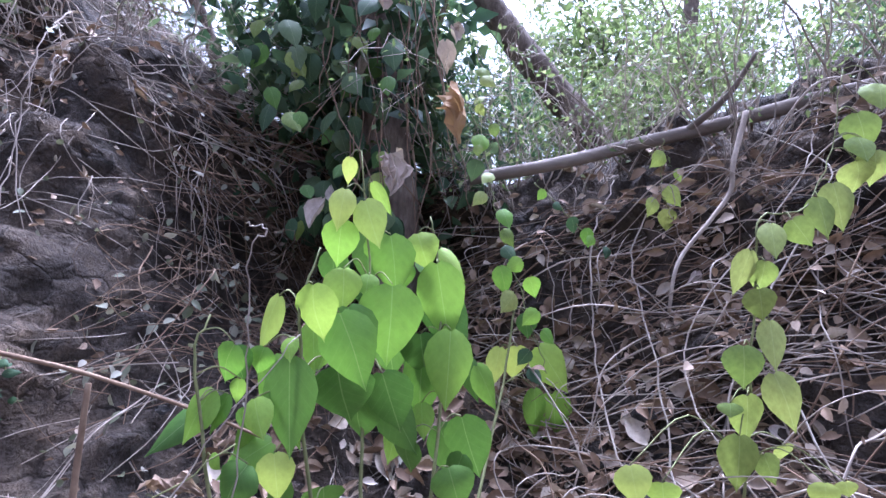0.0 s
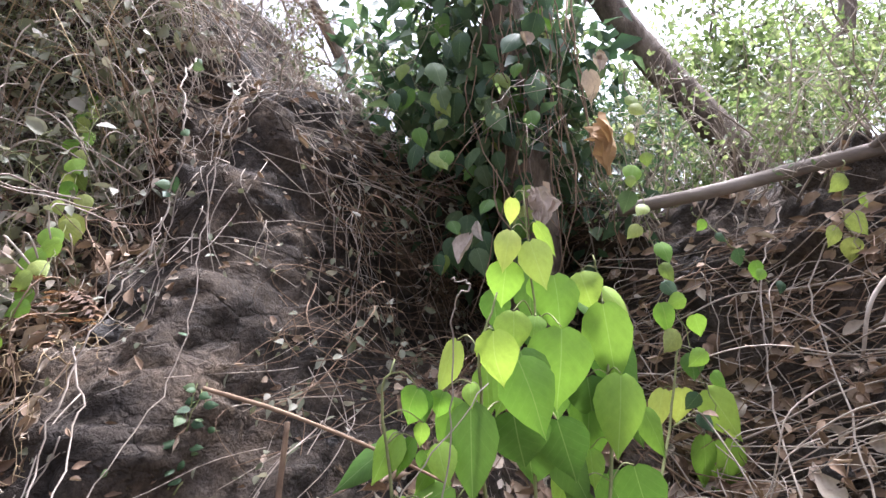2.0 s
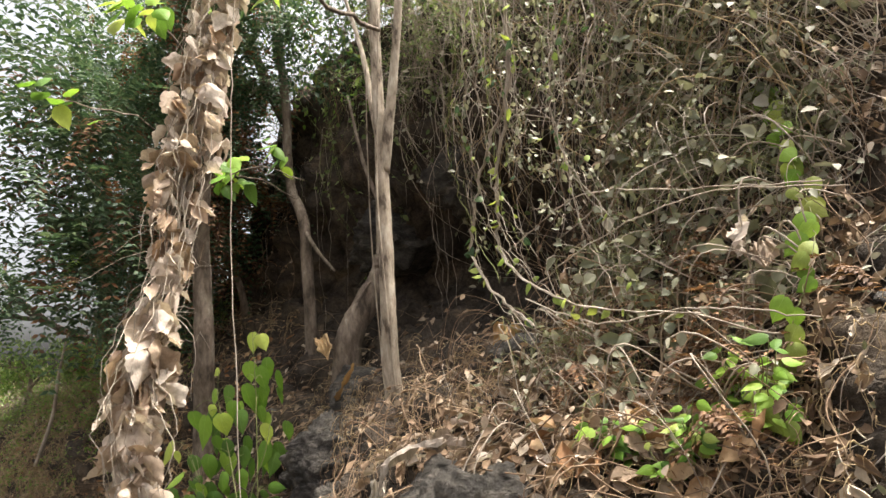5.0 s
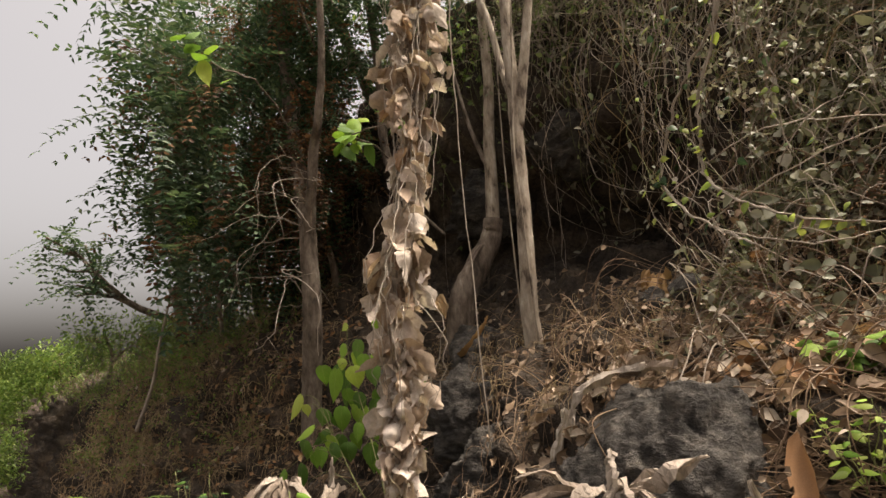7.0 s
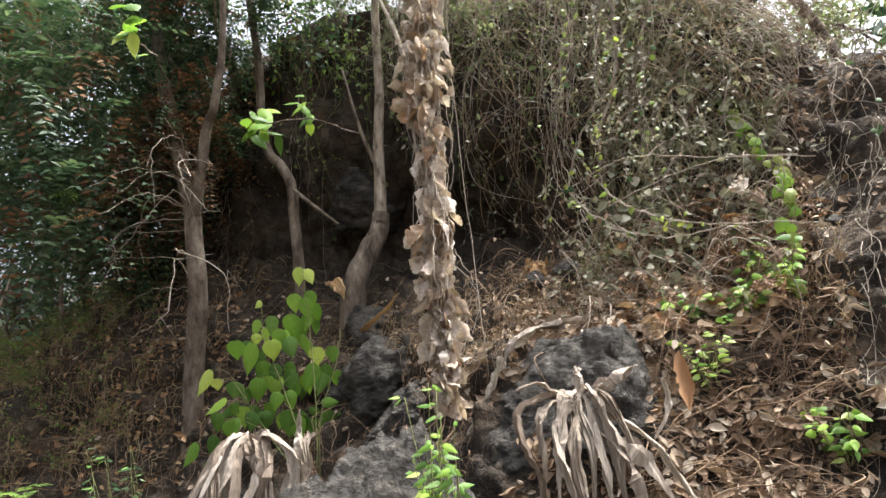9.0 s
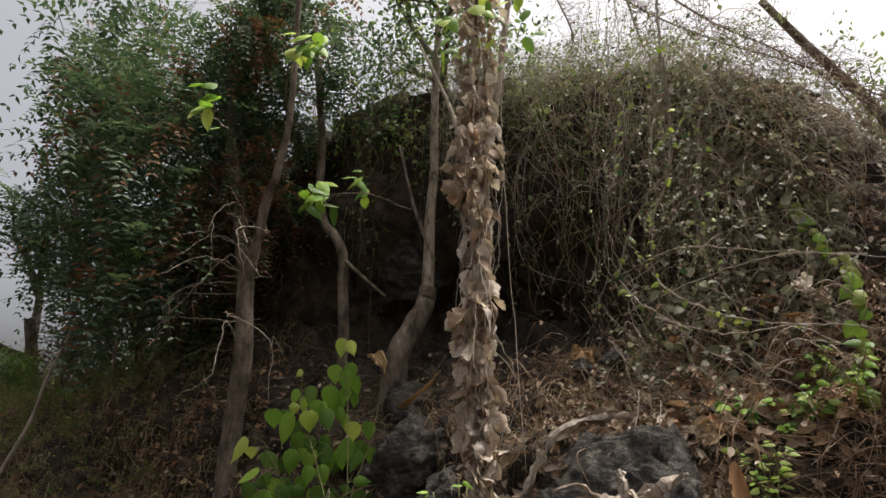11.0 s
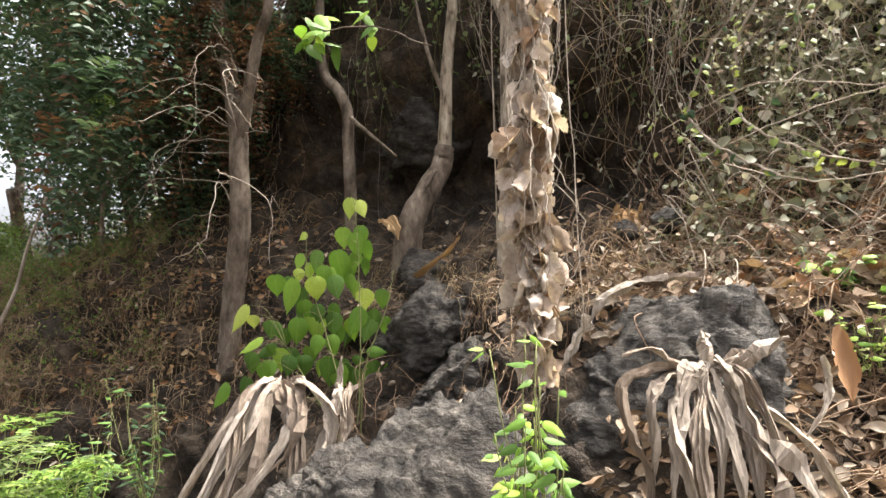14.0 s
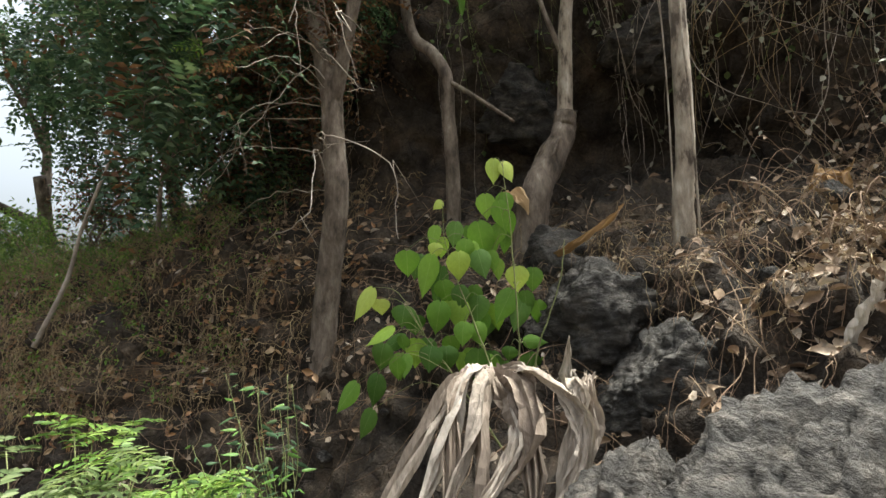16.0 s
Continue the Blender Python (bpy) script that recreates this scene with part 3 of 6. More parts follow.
def stalks(owner, rows, roots, r0=0.006, seed=0, mat=None, thin=0.0016):
    """Stems from the roots, and a stalk from the nearest stem to each leaf."""
    rnd = random.Random(seed)
    pts = []
    for line in roots:
        a = Acc()
        l = rough_line(line, 0.004, rnd, 6)
        pts += l
        a.tube(l, r0, r0 * 0.35, 6)
        part("stem", a.mesh("stem", mat or STEM), owner)
    for r in rows:
        b = Vector(r[:3])
        low = [p for p in pts if p.z < b.z + 0.06] or pts
        q = min(low, key=lambda p: (p - b).length)
        mid = (q + b) / 2 + Vector((0, 0, 0.25 * (q - b).length))
        a = Acc()
        a.tube(bez([q, mid, b], 4), thin * 1.4, thin, 4)
        part("stalk", a.mesh("stalk", mat or STEM), owner)


# ---------- clouds of small leaves ----------
RIM = ((0.0, 0.0), (0.18, 0.36), (0.45, 0.5), (0.75, 0.34), (1.0, 0.0), (0.75, -0.34), (0.45, -0.5), (0.18, -0.36))
RIM_FAR = ((0.0, 0.0), (0.42, 0.5), (1.0, 0.0), (0.42, -0.5))


def cloud_mesh(name, C, D, N, L, W, mat, near=False):
    """Many small folded leaves as one mesh."""
    C, D, N = (np.asarray(q, float) for q in (C, D, N))
    D /= np.linalg.norm(D, axis=1, keepdims=True) + 1e-9
    S = np.cross(D, N)
    S /= np.linalg.norm(S, axis=1, keepdims=True) + 1e-9
    U = np.cross(S, D)
    L, W = np.asarray(L)[:, None], np.asarray(W)[:, None]
    rim = RIM if near else RIM_FAR
    n = len(rim)
    ring = [C + D * L * y + S * W * x + U * W * (0.35 * abs(x)) - U * L * (0.18 * y * y) for y, x in rim]
    v = np.stack(ring + [C + D * L * 0.5 - U * L * 0.045], 1).reshape(-1, 3)
    k = np.arange(len(C))[:, None] * (n + 1)
    tri = np.concatenate([k + np.array([[q, (q + 1) % n, n]]) for q in range(n)], 0)
    me = bpy.data.meshes.new(name)
    me.vertices.add(len(v))
    me.vertices.foreach_set("co", v.ravel())
    me.loops.add(len(tri) * 3)
    me.loops.foreach_set("vertex_index", tri.ravel().astype(np.int32))
    me.polygons.add(len(tri))
    me.polygons.foreach_set("loop_start", np.arange(len(tri), dtype=np.int32) * 3)
    me.materials.append(mat)
    me.update(calc_edges=True)
    me.validate()
    return me


class Cloud:
    def __init__(self, seed):
        self.r = random.Random(seed)
        self.c, self.d, self.n, self.l, self.w = [], [], [], [], []

    def leaf(self, c, d, n, l, w):
        self.c.append(tuple(c)), self.d.append(tuple(d)), self.n.append(tuple(n)), self.l.append(l), self.w.append(w)

    def frond(self, p, d, length, pairs, l, w):
        """A compound leaf: pairs of leaflets along a rachis."""
        d = Vector(d).normalized()
        side = d.cross(Vector((0, 0, 1)))
        side = side.normalized() if side.length > 0.05 else Vector((1, 0, 0))
        up = side.cross(d)
        for k in range(pairs):
            t = (k + 0.6) / pairs
            q = p + d * (length * t) - Vector((0, 0, 0.35 * length * t * t))
            for sgn in (-1, 1):
                dd = side * sgn + d * 0.5 + up * self.r.uniform(-0.3, 0.2)
                self.leaf(q, dd, up + Vector((self.r.uniform(-.3, .3), self.r.uniform(-.3, .3), 0)), l * (1 - 0.35 * t), w)

    def mesh(self, name, mat, near=False):
        return cloud_mesh(name, self.c, self.d, self.n, self.l, self.w, mat, near)


def grow(acc, tips, p, d, length, radius, depth, r, spread=0.7, lift=0.1, shrink=0.68):
    """A limb that forks, gathering the ends of its twigs."""
    d = Vector(d).normalized()
    line, q = [p], p.copy()
    for _ in range(5):
        d = (d + rvec(r, 0.16) + Vector((0, 0, lift * 0.3))).normalized()
        q = q + d * (length / 5)
        line.append(q.copy())
    acc.tube(line, radius, radius * 0.62, 6 if radius > 0.02 else 4)
    if depth == 0:
        tips.append((q, d))
        tips.append((line[3], d))
        return
    for _ in range(r.choice((2, 3, 3))):
        i = r.choice((3, 4, 5, 5))
        dd = (d + rvec(r, spread) + Vector((0, 0, lift))).normalized()
        grow(acc, tips, line[i], dd, length * shrink * r.uniform(0.8, 1.15), radius * 0.6, depth - 1, r, spread, lift, shrink)


def tree(label, root, lean, length, radius, depth, seed, foliage, per_tip, leaf, bark, style="simple", spread=0.75, lift=0.12, rust=None, name="tree", fill=None):
    r = random.Random(seed)
    e = thing(name, root, label, "tree")
    acc, tips = Acc(), []
    grow(acc, tips, Vector(root), Vector(lean), length, radius, depth, r, spread, lift)
    twigs = Acc()
    for centre, radii, n in fill or ():
        for _ in range(n):
            v = rvec(r)
            while v.length > 1:
                v = rvec(r)
            q = Vector(centre) + Vector((v.x * radii[0], v.y * radii[1], v.z * radii[2]))
            if noise.noise(q * 0.9 + Vector((seed, 0, 0))) < -0.22:
                continue
            o = min((t[0] for t in tips[:200]), key=lambda t: (t - q).length)
            o = q + (o - q) * min(1.0, 0.28 / max((o - q).length, 0.01))
            twigs.tube(bez([o, (o + q) / 2 + rvec(r, .08), q], 4), .005, .002, 4)
            tips.append((q, (q - o).normalized()))
    part("trunk", acc.mesh("trunk", bark), e)
    if twigs.n:
        part("brushwood", twigs.mesh("brushwood", bark), e)["kind"] = "stuff"
    clouds = [Cloud(seed + 1), Cloud(seed + 2)]
    for q, d in tips:
        c = clouds[1] if rust is not None and r.random() < rust[1] else clouds[0]
        for _ in range(per_tip):
            p = q + rvec(r, 0.28 if style == "simple" else 0.16)
            dd = (d * 0.4 + rvec(r) + Vector((0, 0, -0.25))).normalized()
            if style == "frond":
                c.frond(p, dd, leaf[0] * 5.5 * r.uniform(.7, 1.2), 7, leaf[0] * r.uniform(.8, 1.2), leaf[1])
            else:
                c.leaf(p, dd, rvec(r) + Vector((0, 0, 0.8)), leaf[0] * r.uniform(0.6, 1.3), leaf[1] * r.uniform(0.7, 1.2))
    part("crown", clouds[0].mesh("crown", foliage), e)
    if rust is not None and clouds[1].c:
        part("withered_crown", clouds[1].mesh("withered_crown", rust[0]), e, "withered brown leaves")
    return e
SAPLING_A = [
    (0.07, 1.35, 2.15, 0.06, 1.35, 2.08, 0.043),
    (0.06, 1.3, 2.05, 0.04, 1.3, 1.95, 0.065),
    (0.11, 1.3, 2.02, 0.14, 1.3, 1.9, 0.083),
    (0.13, 1.35, 2.08, 0.18, 1.35, 1.99, 0.037),
    (0.05, 1.32, 1.97, 0.03, 1.32, 1.85, 0.09),
    (0.18, 1.4, 1.94, 0.2, 1.4, 1.78, 0.12),
    (0.13, 1.42, 1.94, 0.17, 1.42, 1.85, 0.076),
    (0.26, 1.45, 1.95, 0.28, 1.45, 1.86, 0.092),
    (0.33, 1.5, 1.91, 0.4, 1.5, 1.82, 0.047),
    (0.31, 1.4, 1.86, 0.34, 1.4, 1.64, 0.127),
    (0.06, 1.2, 1.83, 0.06, 1.2, 1.73, 0.088),
    (0.12, 1.3, 1.82, 0.11, 1.3, 1.77, 0.059),
]
SAPLING_A += [
    (0.01, 0.97, 1.78, 0.01, 0.97, 1.67, 0.087),
    (-0.07, 1.05, 1.76, -0.12, 1.05, 1.65, 0.082),
    (0.06, 1.02, 1.72, 0.12, 1.02, 1.57, 0.119),
    (0.18, 1.25, 1.79, 0.17, 1.25, 1.6, 0.148),
    (-0.04, 1, 1.63, -0.04, 1, 1.44, 0.106),
    (0.05, 1.1, 1.6, 0.07, 1.1, 1.47, 0.13),
    (0.15, 1.15, 1.58, 0.19, 1.15, 1.44, 0.104),
    (0.26, 1.4, 1.66, 0.27, 1.4, 1.54, 0.112),
    (0.34, 1.35, 1.67, 0.32, 1.35, 1.47, 0.122),
    (0.45, 1.6, 1.55, 0.52, 1.6, 1.41, 0.077),
    (0.58, 1.85, 1.59, 0.54, 1.85, 1.45, 0.072),
    (0.65, 1.88, 1.59, 0.65, 1.88, 1.46, 0.106),
]
SAPLING_A += [
    (0.72, 1.85, 1.59, 0.82, 1.85, 1.43, 0.121),
    (0.7, 1.85, 1.44, 0.71, 1.85, 1.26, 0.08),
    (0.77, 1.87, 1.42, 0.8, 1.87, 1.19, 0.13),
    (0.58, 1.81, 1.88, 0.6, 1.81, 1.78, 0.067),
    (-0.15, 1, 1.66, -0.19, 1, 1.59, 0.073),
    (-0.19, 1, 1.57, -0.25, 1, 1.48, 0.068),
    (-0.16, 1, 1.56, -0.2, 1, 1.49, 0.045),
    (-0.11, 1, 1.55, -0.09, 1, 1.48, 0.064),
    (-0.07, 1, 1.44, -0.06, 1, 1.35, 0.068),
    (0.37, 1.4, 1.43, 0.41, 1.4, 1.26, 0.117),
    (0.21, 1.3, 1.4, 0.21, 1.3, 1.3, 0.086),
    (0.26, 1.4, 1.47, 0.26, 1.4, 1.38, 0.062),
]
SAPLING_A += [
    (-0.12, 1, 1.42, -0.17, 1, 1.36, 0.09),
    (0.32, 1.3, 1.32, 0.34, 1.3, 1.23, 0.098),
    (-0.1, 1.05, 1.65, -0.12, 1.05, 1.6, 0.052),
    (-0.14, 1, 1.59, -0.15, 1, 1.54, 0.032),
    (-0.04, 1, 1.67, -0.04, 1, 1.63, 0.037),
    (0.68, 1.85, 1.71, 0.67, 1.85, 1.63, 0.073),
    (0.02, 1.1, 1.34, 0.02, 1.1, 1.28, 0.088),
    (-0.18, 0.95, 1.45, -0.16, 0.95, 1.42, 0.026),
]
SAPLING_B = [
    (-4.78, 0.24, 1.99, -4.78, 0.26, 1.84, 0.093),
    (-4.74, 0.28, 1.97, -4.7, 0.33, 1.85, 0.093),
    (-4.83, 0.21, 1.78, -4.83, 0.23, 1.63, 0.112),
    (-4.78, 0.27, 1.74, -4.77, 0.3, 1.56, 0.102),
    (-4.88, 0.19, 1.62, -4.87, 0.22, 1.41, 0.14),
    (-4.81, 0.32, 1.61, -4.82, 0.33, 1.48, 0.085),
    (-4.97, 0.1, 1.62, -4.98, 0.11, 1.47, 0.093),
    (-5.06, 0.02, 1.6, -5.07, 0.02, 1.48, 0.084),
    (-5.02, 0.04, 1.74, -5.06, 0.01, 1.7, 0.056),
    (-4.9, 0.11, 1.51, -4.91, 0.12, 1.36, 0.101),
    (-4.86, 0.29, 1.45, -4.85, 0.31, 1.32, 0.075),
    (-5.16, -0.13, 1.45, -5.18, -0.13, 1.3, 0.129),
]
SAPLING_B += [
    (-5.02, -0.06, 1.42, -5.08, -0.1, 1.18, 0.109),
    (-5.03, -0.01, 1.49, -5.03, -0, 1.41, 0.083),
    (-4.89, 0.02, 1.43, -4.88, 0.04, 1.27, 0.13),
    (-4.99, -0.01, 1.27, -4.99, 0, 1.12, 0.109),
    (-4.92, 0.06, 1.24, -4.92, 0.07, 1.09, 0.1),
    (-4.67, 0.28, 1.34, -4.67, 0.29, 1.2, 0.118),
    (-4.73, 0.31, 1.21, -4.8, 0.26, 1.02, 0.12),
    (-4.68, 0.36, 1.2, -4.68, 0.38, 1.04, 0.101),
    (-5.32, -0.25, 1.24, -5.4, -0.31, 1.06, 0.092),
    (-5.28, -0.24, 1.17, -5.28, -0.23, 1.08, 0.11),
    (-4.97, -0.05, 1.15, -4.99, -0.05, 0.97, 0.129),
    (-4.88, 0.17, 1.18, -4.88, 0.19, 1.02, 0.129),
]
SAPLING_B += [
    (-4.89, 0.23, 1.09, -4.92, 0.23, 0.93, 0.112),
    (-5.19, -0.12, 1.13, -5.2, -0.12, 1.01, 0.138),
    (-5.21, -0.19, 1.01, -5.31, -0.28, 0.92, 0.091),
    (-5.22, -0.26, 0.92, -5.26, -0.28, 0.77, 0.117),
    (-5.16, -0.22, 0.84, -5.17, -0.22, 0.71, 0.089),
    (-5.12, -0.1, 0.94, -5.15, -0.11, 0.77, 0.118),
    (-4.99, -0.11, 0.9, -5, -0.11, 0.77, 0.142),
    (-4.87, 0.03, 1.03, -4.87, 0.04, 0.9, 0.107),
    (-4.98, 0.03, 0.95, -4.99, 0.03, 0.82, 0.1),
    (-4.82, 0.09, 0.88, -4.85, 0.09, 0.67, 0.134),
    (-4.81, 0.2, 0.86, -4.82, 0.21, 0.72, 0.1),
    (-4.76, 0.25, 0.8, -4.78, 0.26, 0.64, 0.1),
]
SAPLING_B += [
    (-4.63, 0.31, 0.85, -4.63, 0.33, 0.66, 0.117),
    (-4.65, 0.28, 0.91, -4.55, 0.38, 0.9, 0.072),
    (-4.73, 0.27, 0.88, -4.74, 0.27, 0.8, 0.091),
    (-5.3, -0.39, 0.71, -5.41, -0.47, 0.55, 0.097),
    (-5.25, -0.28, 0.75, -5.3, -0.31, 0.57, 0.108),
    (-5.25, -0.32, 0.56, -5.33, -0.38, 0.4, 0.097),
    (-5.18, -0.16, 0.96, -5.19, -0.16, 0.85, 0.073),
    (-4.97, 0.12, 0.85, -4.98, 0.13, 0.73, 0.074),
]
CLIMBER = [
    (1.16, 1.15, 1.93, 1.14, 1.15, 1.84, 0.064),
    (1.22, 1.15, 1.94, 1.26, 1.15, 1.87, 0.074),
    (1.1, 1.15, 1.86, 1.06, 1.15, 1.75, 0.054),
    (1.13, 1.14, 1.83, 1.12, 1.14, 1.75, 0.068),
    (1.1, 1.13, 1.76, 1.11, 1.13, 1.68, 0.076),
    (1.15, 1.17, 1.68, 1.13, 1.17, 1.56, 0.064),
    (1.04, 1.12, 1.62, 1.03, 1.12, 1.52, 0.091),
    (1.12, 1.13, 1.55, 1.15, 1.13, 1.42, 0.083),
    (1.04, 1.12, 1.5, 1.05, 1.12, 1.38, 0.082),
    (1, 1.13, 1.48, 0.99, 1.13, 1.45, 0.052),
    (1, 1.1, 1.41, 0.99, 1.1, 1.28, 0.084),
    (1.09, 1.15, 1.35, 1.11, 1.15, 1.28, 0.061),
]
CLIMBER += [
    (1.15, 1.15, 1.37, 1.16, 1.15, 1.32, 0.048),
    (1.34, 1.2, 2.01, 1.35, 1.2, 1.9, 0.082),
    (1.39, 1.2, 2.05, 1.4, 1.2, 1.92, 0.087),
    (1.47, 1.2, 2.11, 1.49, 1.2, 2.03, 0.098),
    (1.48, 1.2, 2.18, 1.48, 1.2, 2.11, 0.089),
    (1.55, 1.22, 2.15, 1.54, 1.22, 2.06, 0.09),
    (1.53, 1.25, 2.27, 1.54, 1.25, 2.16, 0.097),
    (1.61, 1.25, 2.36, 1.58, 1.25, 2.28, 0.098),
    (0.68, 1, 1.38, 0.68, 1, 1.31, 0.072),
    (0.75, 1, 1.34, 0.75, 1, 1.29, 0.065),
    (1.13, 1, 1.32, 1.12, 1, 1.27, 0.063),
    (1.18, 1, 1.32, 1.18, 1, 1.29, 0.047),
]


# ---------- saplings and climbers with broad leaves ----------
FACE = (-0.15, -0.85, 0.55)
sap_a = thing("sapling", (0.1, 1.0, 0.62), "leafy sapling with broad glossy yellow-green heart-shaped leaves", "plant", "broad-leaved saplings")
leafy(sap_a, SAPLING_A, lambda k, r: "young" if k in (0, 1, 2, 3, 7, 8, 10, 12, 13, 22, 23, 24, 32) else ("deep" if k in (16, 17, 18, 34, 36, 37, 42, 19, 33, 41) else "green"), FACE, 5)
stalks(sap_a, SAPLING_A, [[(0.12, 1.1, .62), (0.1, 1.2, 1.3), (.12, 1.35, 1.8), (.1, 1.36, 2.17)], [(0.1, 1.1, .65), (0.0, 1.05, 1.3), (-.02, 1.0, 1.7), (0.02, 1.02, 1.86)],
       [(0.15, 1.15, .65), (.3, 1.35, 1.4), (.32, 1.45, 1.85), (.3, 1.46, 2.0)], [(0.3, 1.3, .9), (.55, 1.75, 1.4), (.64, 1.87, 1.72), (.62, 1.87, 1.76)],
       [(0.05, 1.1, .65), (-.15, 1.0, 1.2), (-.22, .98, 1.6), (-.2, 1.0, 1.72)]], 0.006, 3)

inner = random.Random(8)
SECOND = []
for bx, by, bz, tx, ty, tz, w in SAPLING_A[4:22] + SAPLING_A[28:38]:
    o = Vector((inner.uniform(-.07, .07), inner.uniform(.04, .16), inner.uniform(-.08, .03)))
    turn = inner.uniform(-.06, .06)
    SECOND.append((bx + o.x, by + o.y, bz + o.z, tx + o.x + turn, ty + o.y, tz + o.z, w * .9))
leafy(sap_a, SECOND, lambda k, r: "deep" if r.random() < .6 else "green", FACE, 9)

sap_b = thing("sapling", (-4.55, .15, .25), "leafy sapling with bright green heart-shaped leaves beside the boulder", "plant", "broad-leaved saplings")
leafy(sap_b, SAPLING_B, lambda k, r: "young" if k in (0, 1, 8, 13, 14, 17, 20, 21) else ("green" if k in (2, 3, 4, 12, 15, 22, 26, 29) or r.random() < 0.55 else "deep"), (0.55, -0.75, 0.5), 6, 0.3)
stalks(sap_b, SAPLING_B, [[(-4.6, .15, .25), (-4.62, .2, .9), (-4.66, .22, 1.5), (-4.7, .22, 1.92)], [(-4.6, .15, .25), (-4.75, .1, .8), (-4.95, .05, 1.3), (-5.0, .02, 1.55)],
       [(-4.55, .15, .25), (-4.45, .1, .8), (-4.35, .2, 1.2), (-4.33, .25, 1.45)], [(-4.6, .1, .25), (-4.85, -.05, .7), (-5.05, -.1, .95)]], 0.006, 4)

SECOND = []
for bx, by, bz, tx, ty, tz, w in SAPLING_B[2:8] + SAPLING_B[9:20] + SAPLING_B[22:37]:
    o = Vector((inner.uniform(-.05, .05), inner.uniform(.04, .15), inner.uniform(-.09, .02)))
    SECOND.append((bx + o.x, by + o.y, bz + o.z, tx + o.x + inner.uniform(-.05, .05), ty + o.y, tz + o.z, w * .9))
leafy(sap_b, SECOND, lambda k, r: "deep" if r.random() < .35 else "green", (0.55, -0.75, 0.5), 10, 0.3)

climber = thing("climbing_vine", (1.1, 1.2, 1.15), "climbing vine with mottled yellow-green heart-shaped leaves", "vine", "leafy vines")
leafy(climber, CLIMBER, lambda k, r: "climb" if k < 20 else "young", (-0.25, -0.95, 0.25), 7, 0.25)
stalks(climber, CLIMBER, [[(1.05, 1.2, 1.15), (1.08, 1.17, 1.5), (1.12, 1.17, 1.8), (1.16, 1.18, 1.95), (1.3, 1.2, 1.98), (1.42, 1.23, 2.15), (1.5, 1.25, 2.4)]], 0.004, 5)


def strand(name, line, step, size, kinds, facing, seed, label, group="leafy vines", drop=0.9, spread=0.05, r0=0.0025, stem_mat=None):
    """A vine along a line with leaves hung from it."""
    rnd = random.Random(seed)
    e = thing(name, line[-1], label, "vine", group)
    pts = rough_line(line, 0.006, rnd, 14)
    a = Acc()
    a.tube(pts, r0, r0 * 0.7, 5)
    part("stem", a.mesh("stem", stem_mat or STEM), e)
    run = 0.0
    for p, q in zip(pts, pts[1:]):
        run += (q - p).length
        if run > step:
            run = 0.0
            side = Vector((rnd.uniform(-1, 1), rnd.uniform(-0.5, 0.2), -drop * rnd.uniform(0.5, 1.2)))
            l = size * rnd.uniform(0.65, 1.2)
            b = q + Vector((rnd.uniform(-spread, spread), rnd.uniform(-spread, 0), 0))
            hang_leaf(e, rnd.choice(HEARTS[rnd.choice(kinds)]), leaf_pose(b, b + side.normalized() * l, l * 0.8, Vector(facing) + rvec(rnd, 0.4)))
    return e


strand("hanging_vine", [(-2.05, 2.45, 3.1), (-1.86, 2.22, 2.85), (-1.77, 2.08, 2.65), (-1.64, 1.88, 2.4), (-1.50, 1.66, 2.15), (-1.44, 1.50, 1.97), (-1.47, 1.40, 1.80), (-1.52, 1.32, 1.6), (-1.50, 1.22, 1.42)],
       0.055, 0.10, ("climb", "green", "climb", "climb"), (0.3, -0.9, 0.3), 11, "vine with pale green heart-shaped leaves hanging down the bank")
strand("hanging_vine", [(-2.35, 3.0, 4.5), (-2.3, 2.9, 4.2), (-2.28, 2.85, 3.9), (-2.2, 2.8, 3.55), (-2.1, 2.7, 3.3)],
       0.09, 0.11, ("green", "climb"), (0.3, -0.9, 0.3), 12, "vine with fresh green leaves at the bank's top edge")
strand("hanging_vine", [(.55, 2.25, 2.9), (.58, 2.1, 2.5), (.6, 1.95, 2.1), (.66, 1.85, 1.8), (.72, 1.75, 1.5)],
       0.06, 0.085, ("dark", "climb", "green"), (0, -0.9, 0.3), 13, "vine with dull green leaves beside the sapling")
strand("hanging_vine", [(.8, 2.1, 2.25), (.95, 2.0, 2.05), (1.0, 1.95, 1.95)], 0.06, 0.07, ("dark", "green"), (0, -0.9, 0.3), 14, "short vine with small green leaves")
strand("hanging_vine", [(1.3, 1.95, 2.4), (1.28, 1.95, 2.2), (1.3, 1.93, 2.1)], 0.07, 0.09, ("climb",), (0, -0.9, 0.3), 15, "short vine with pale yellowing leaves")


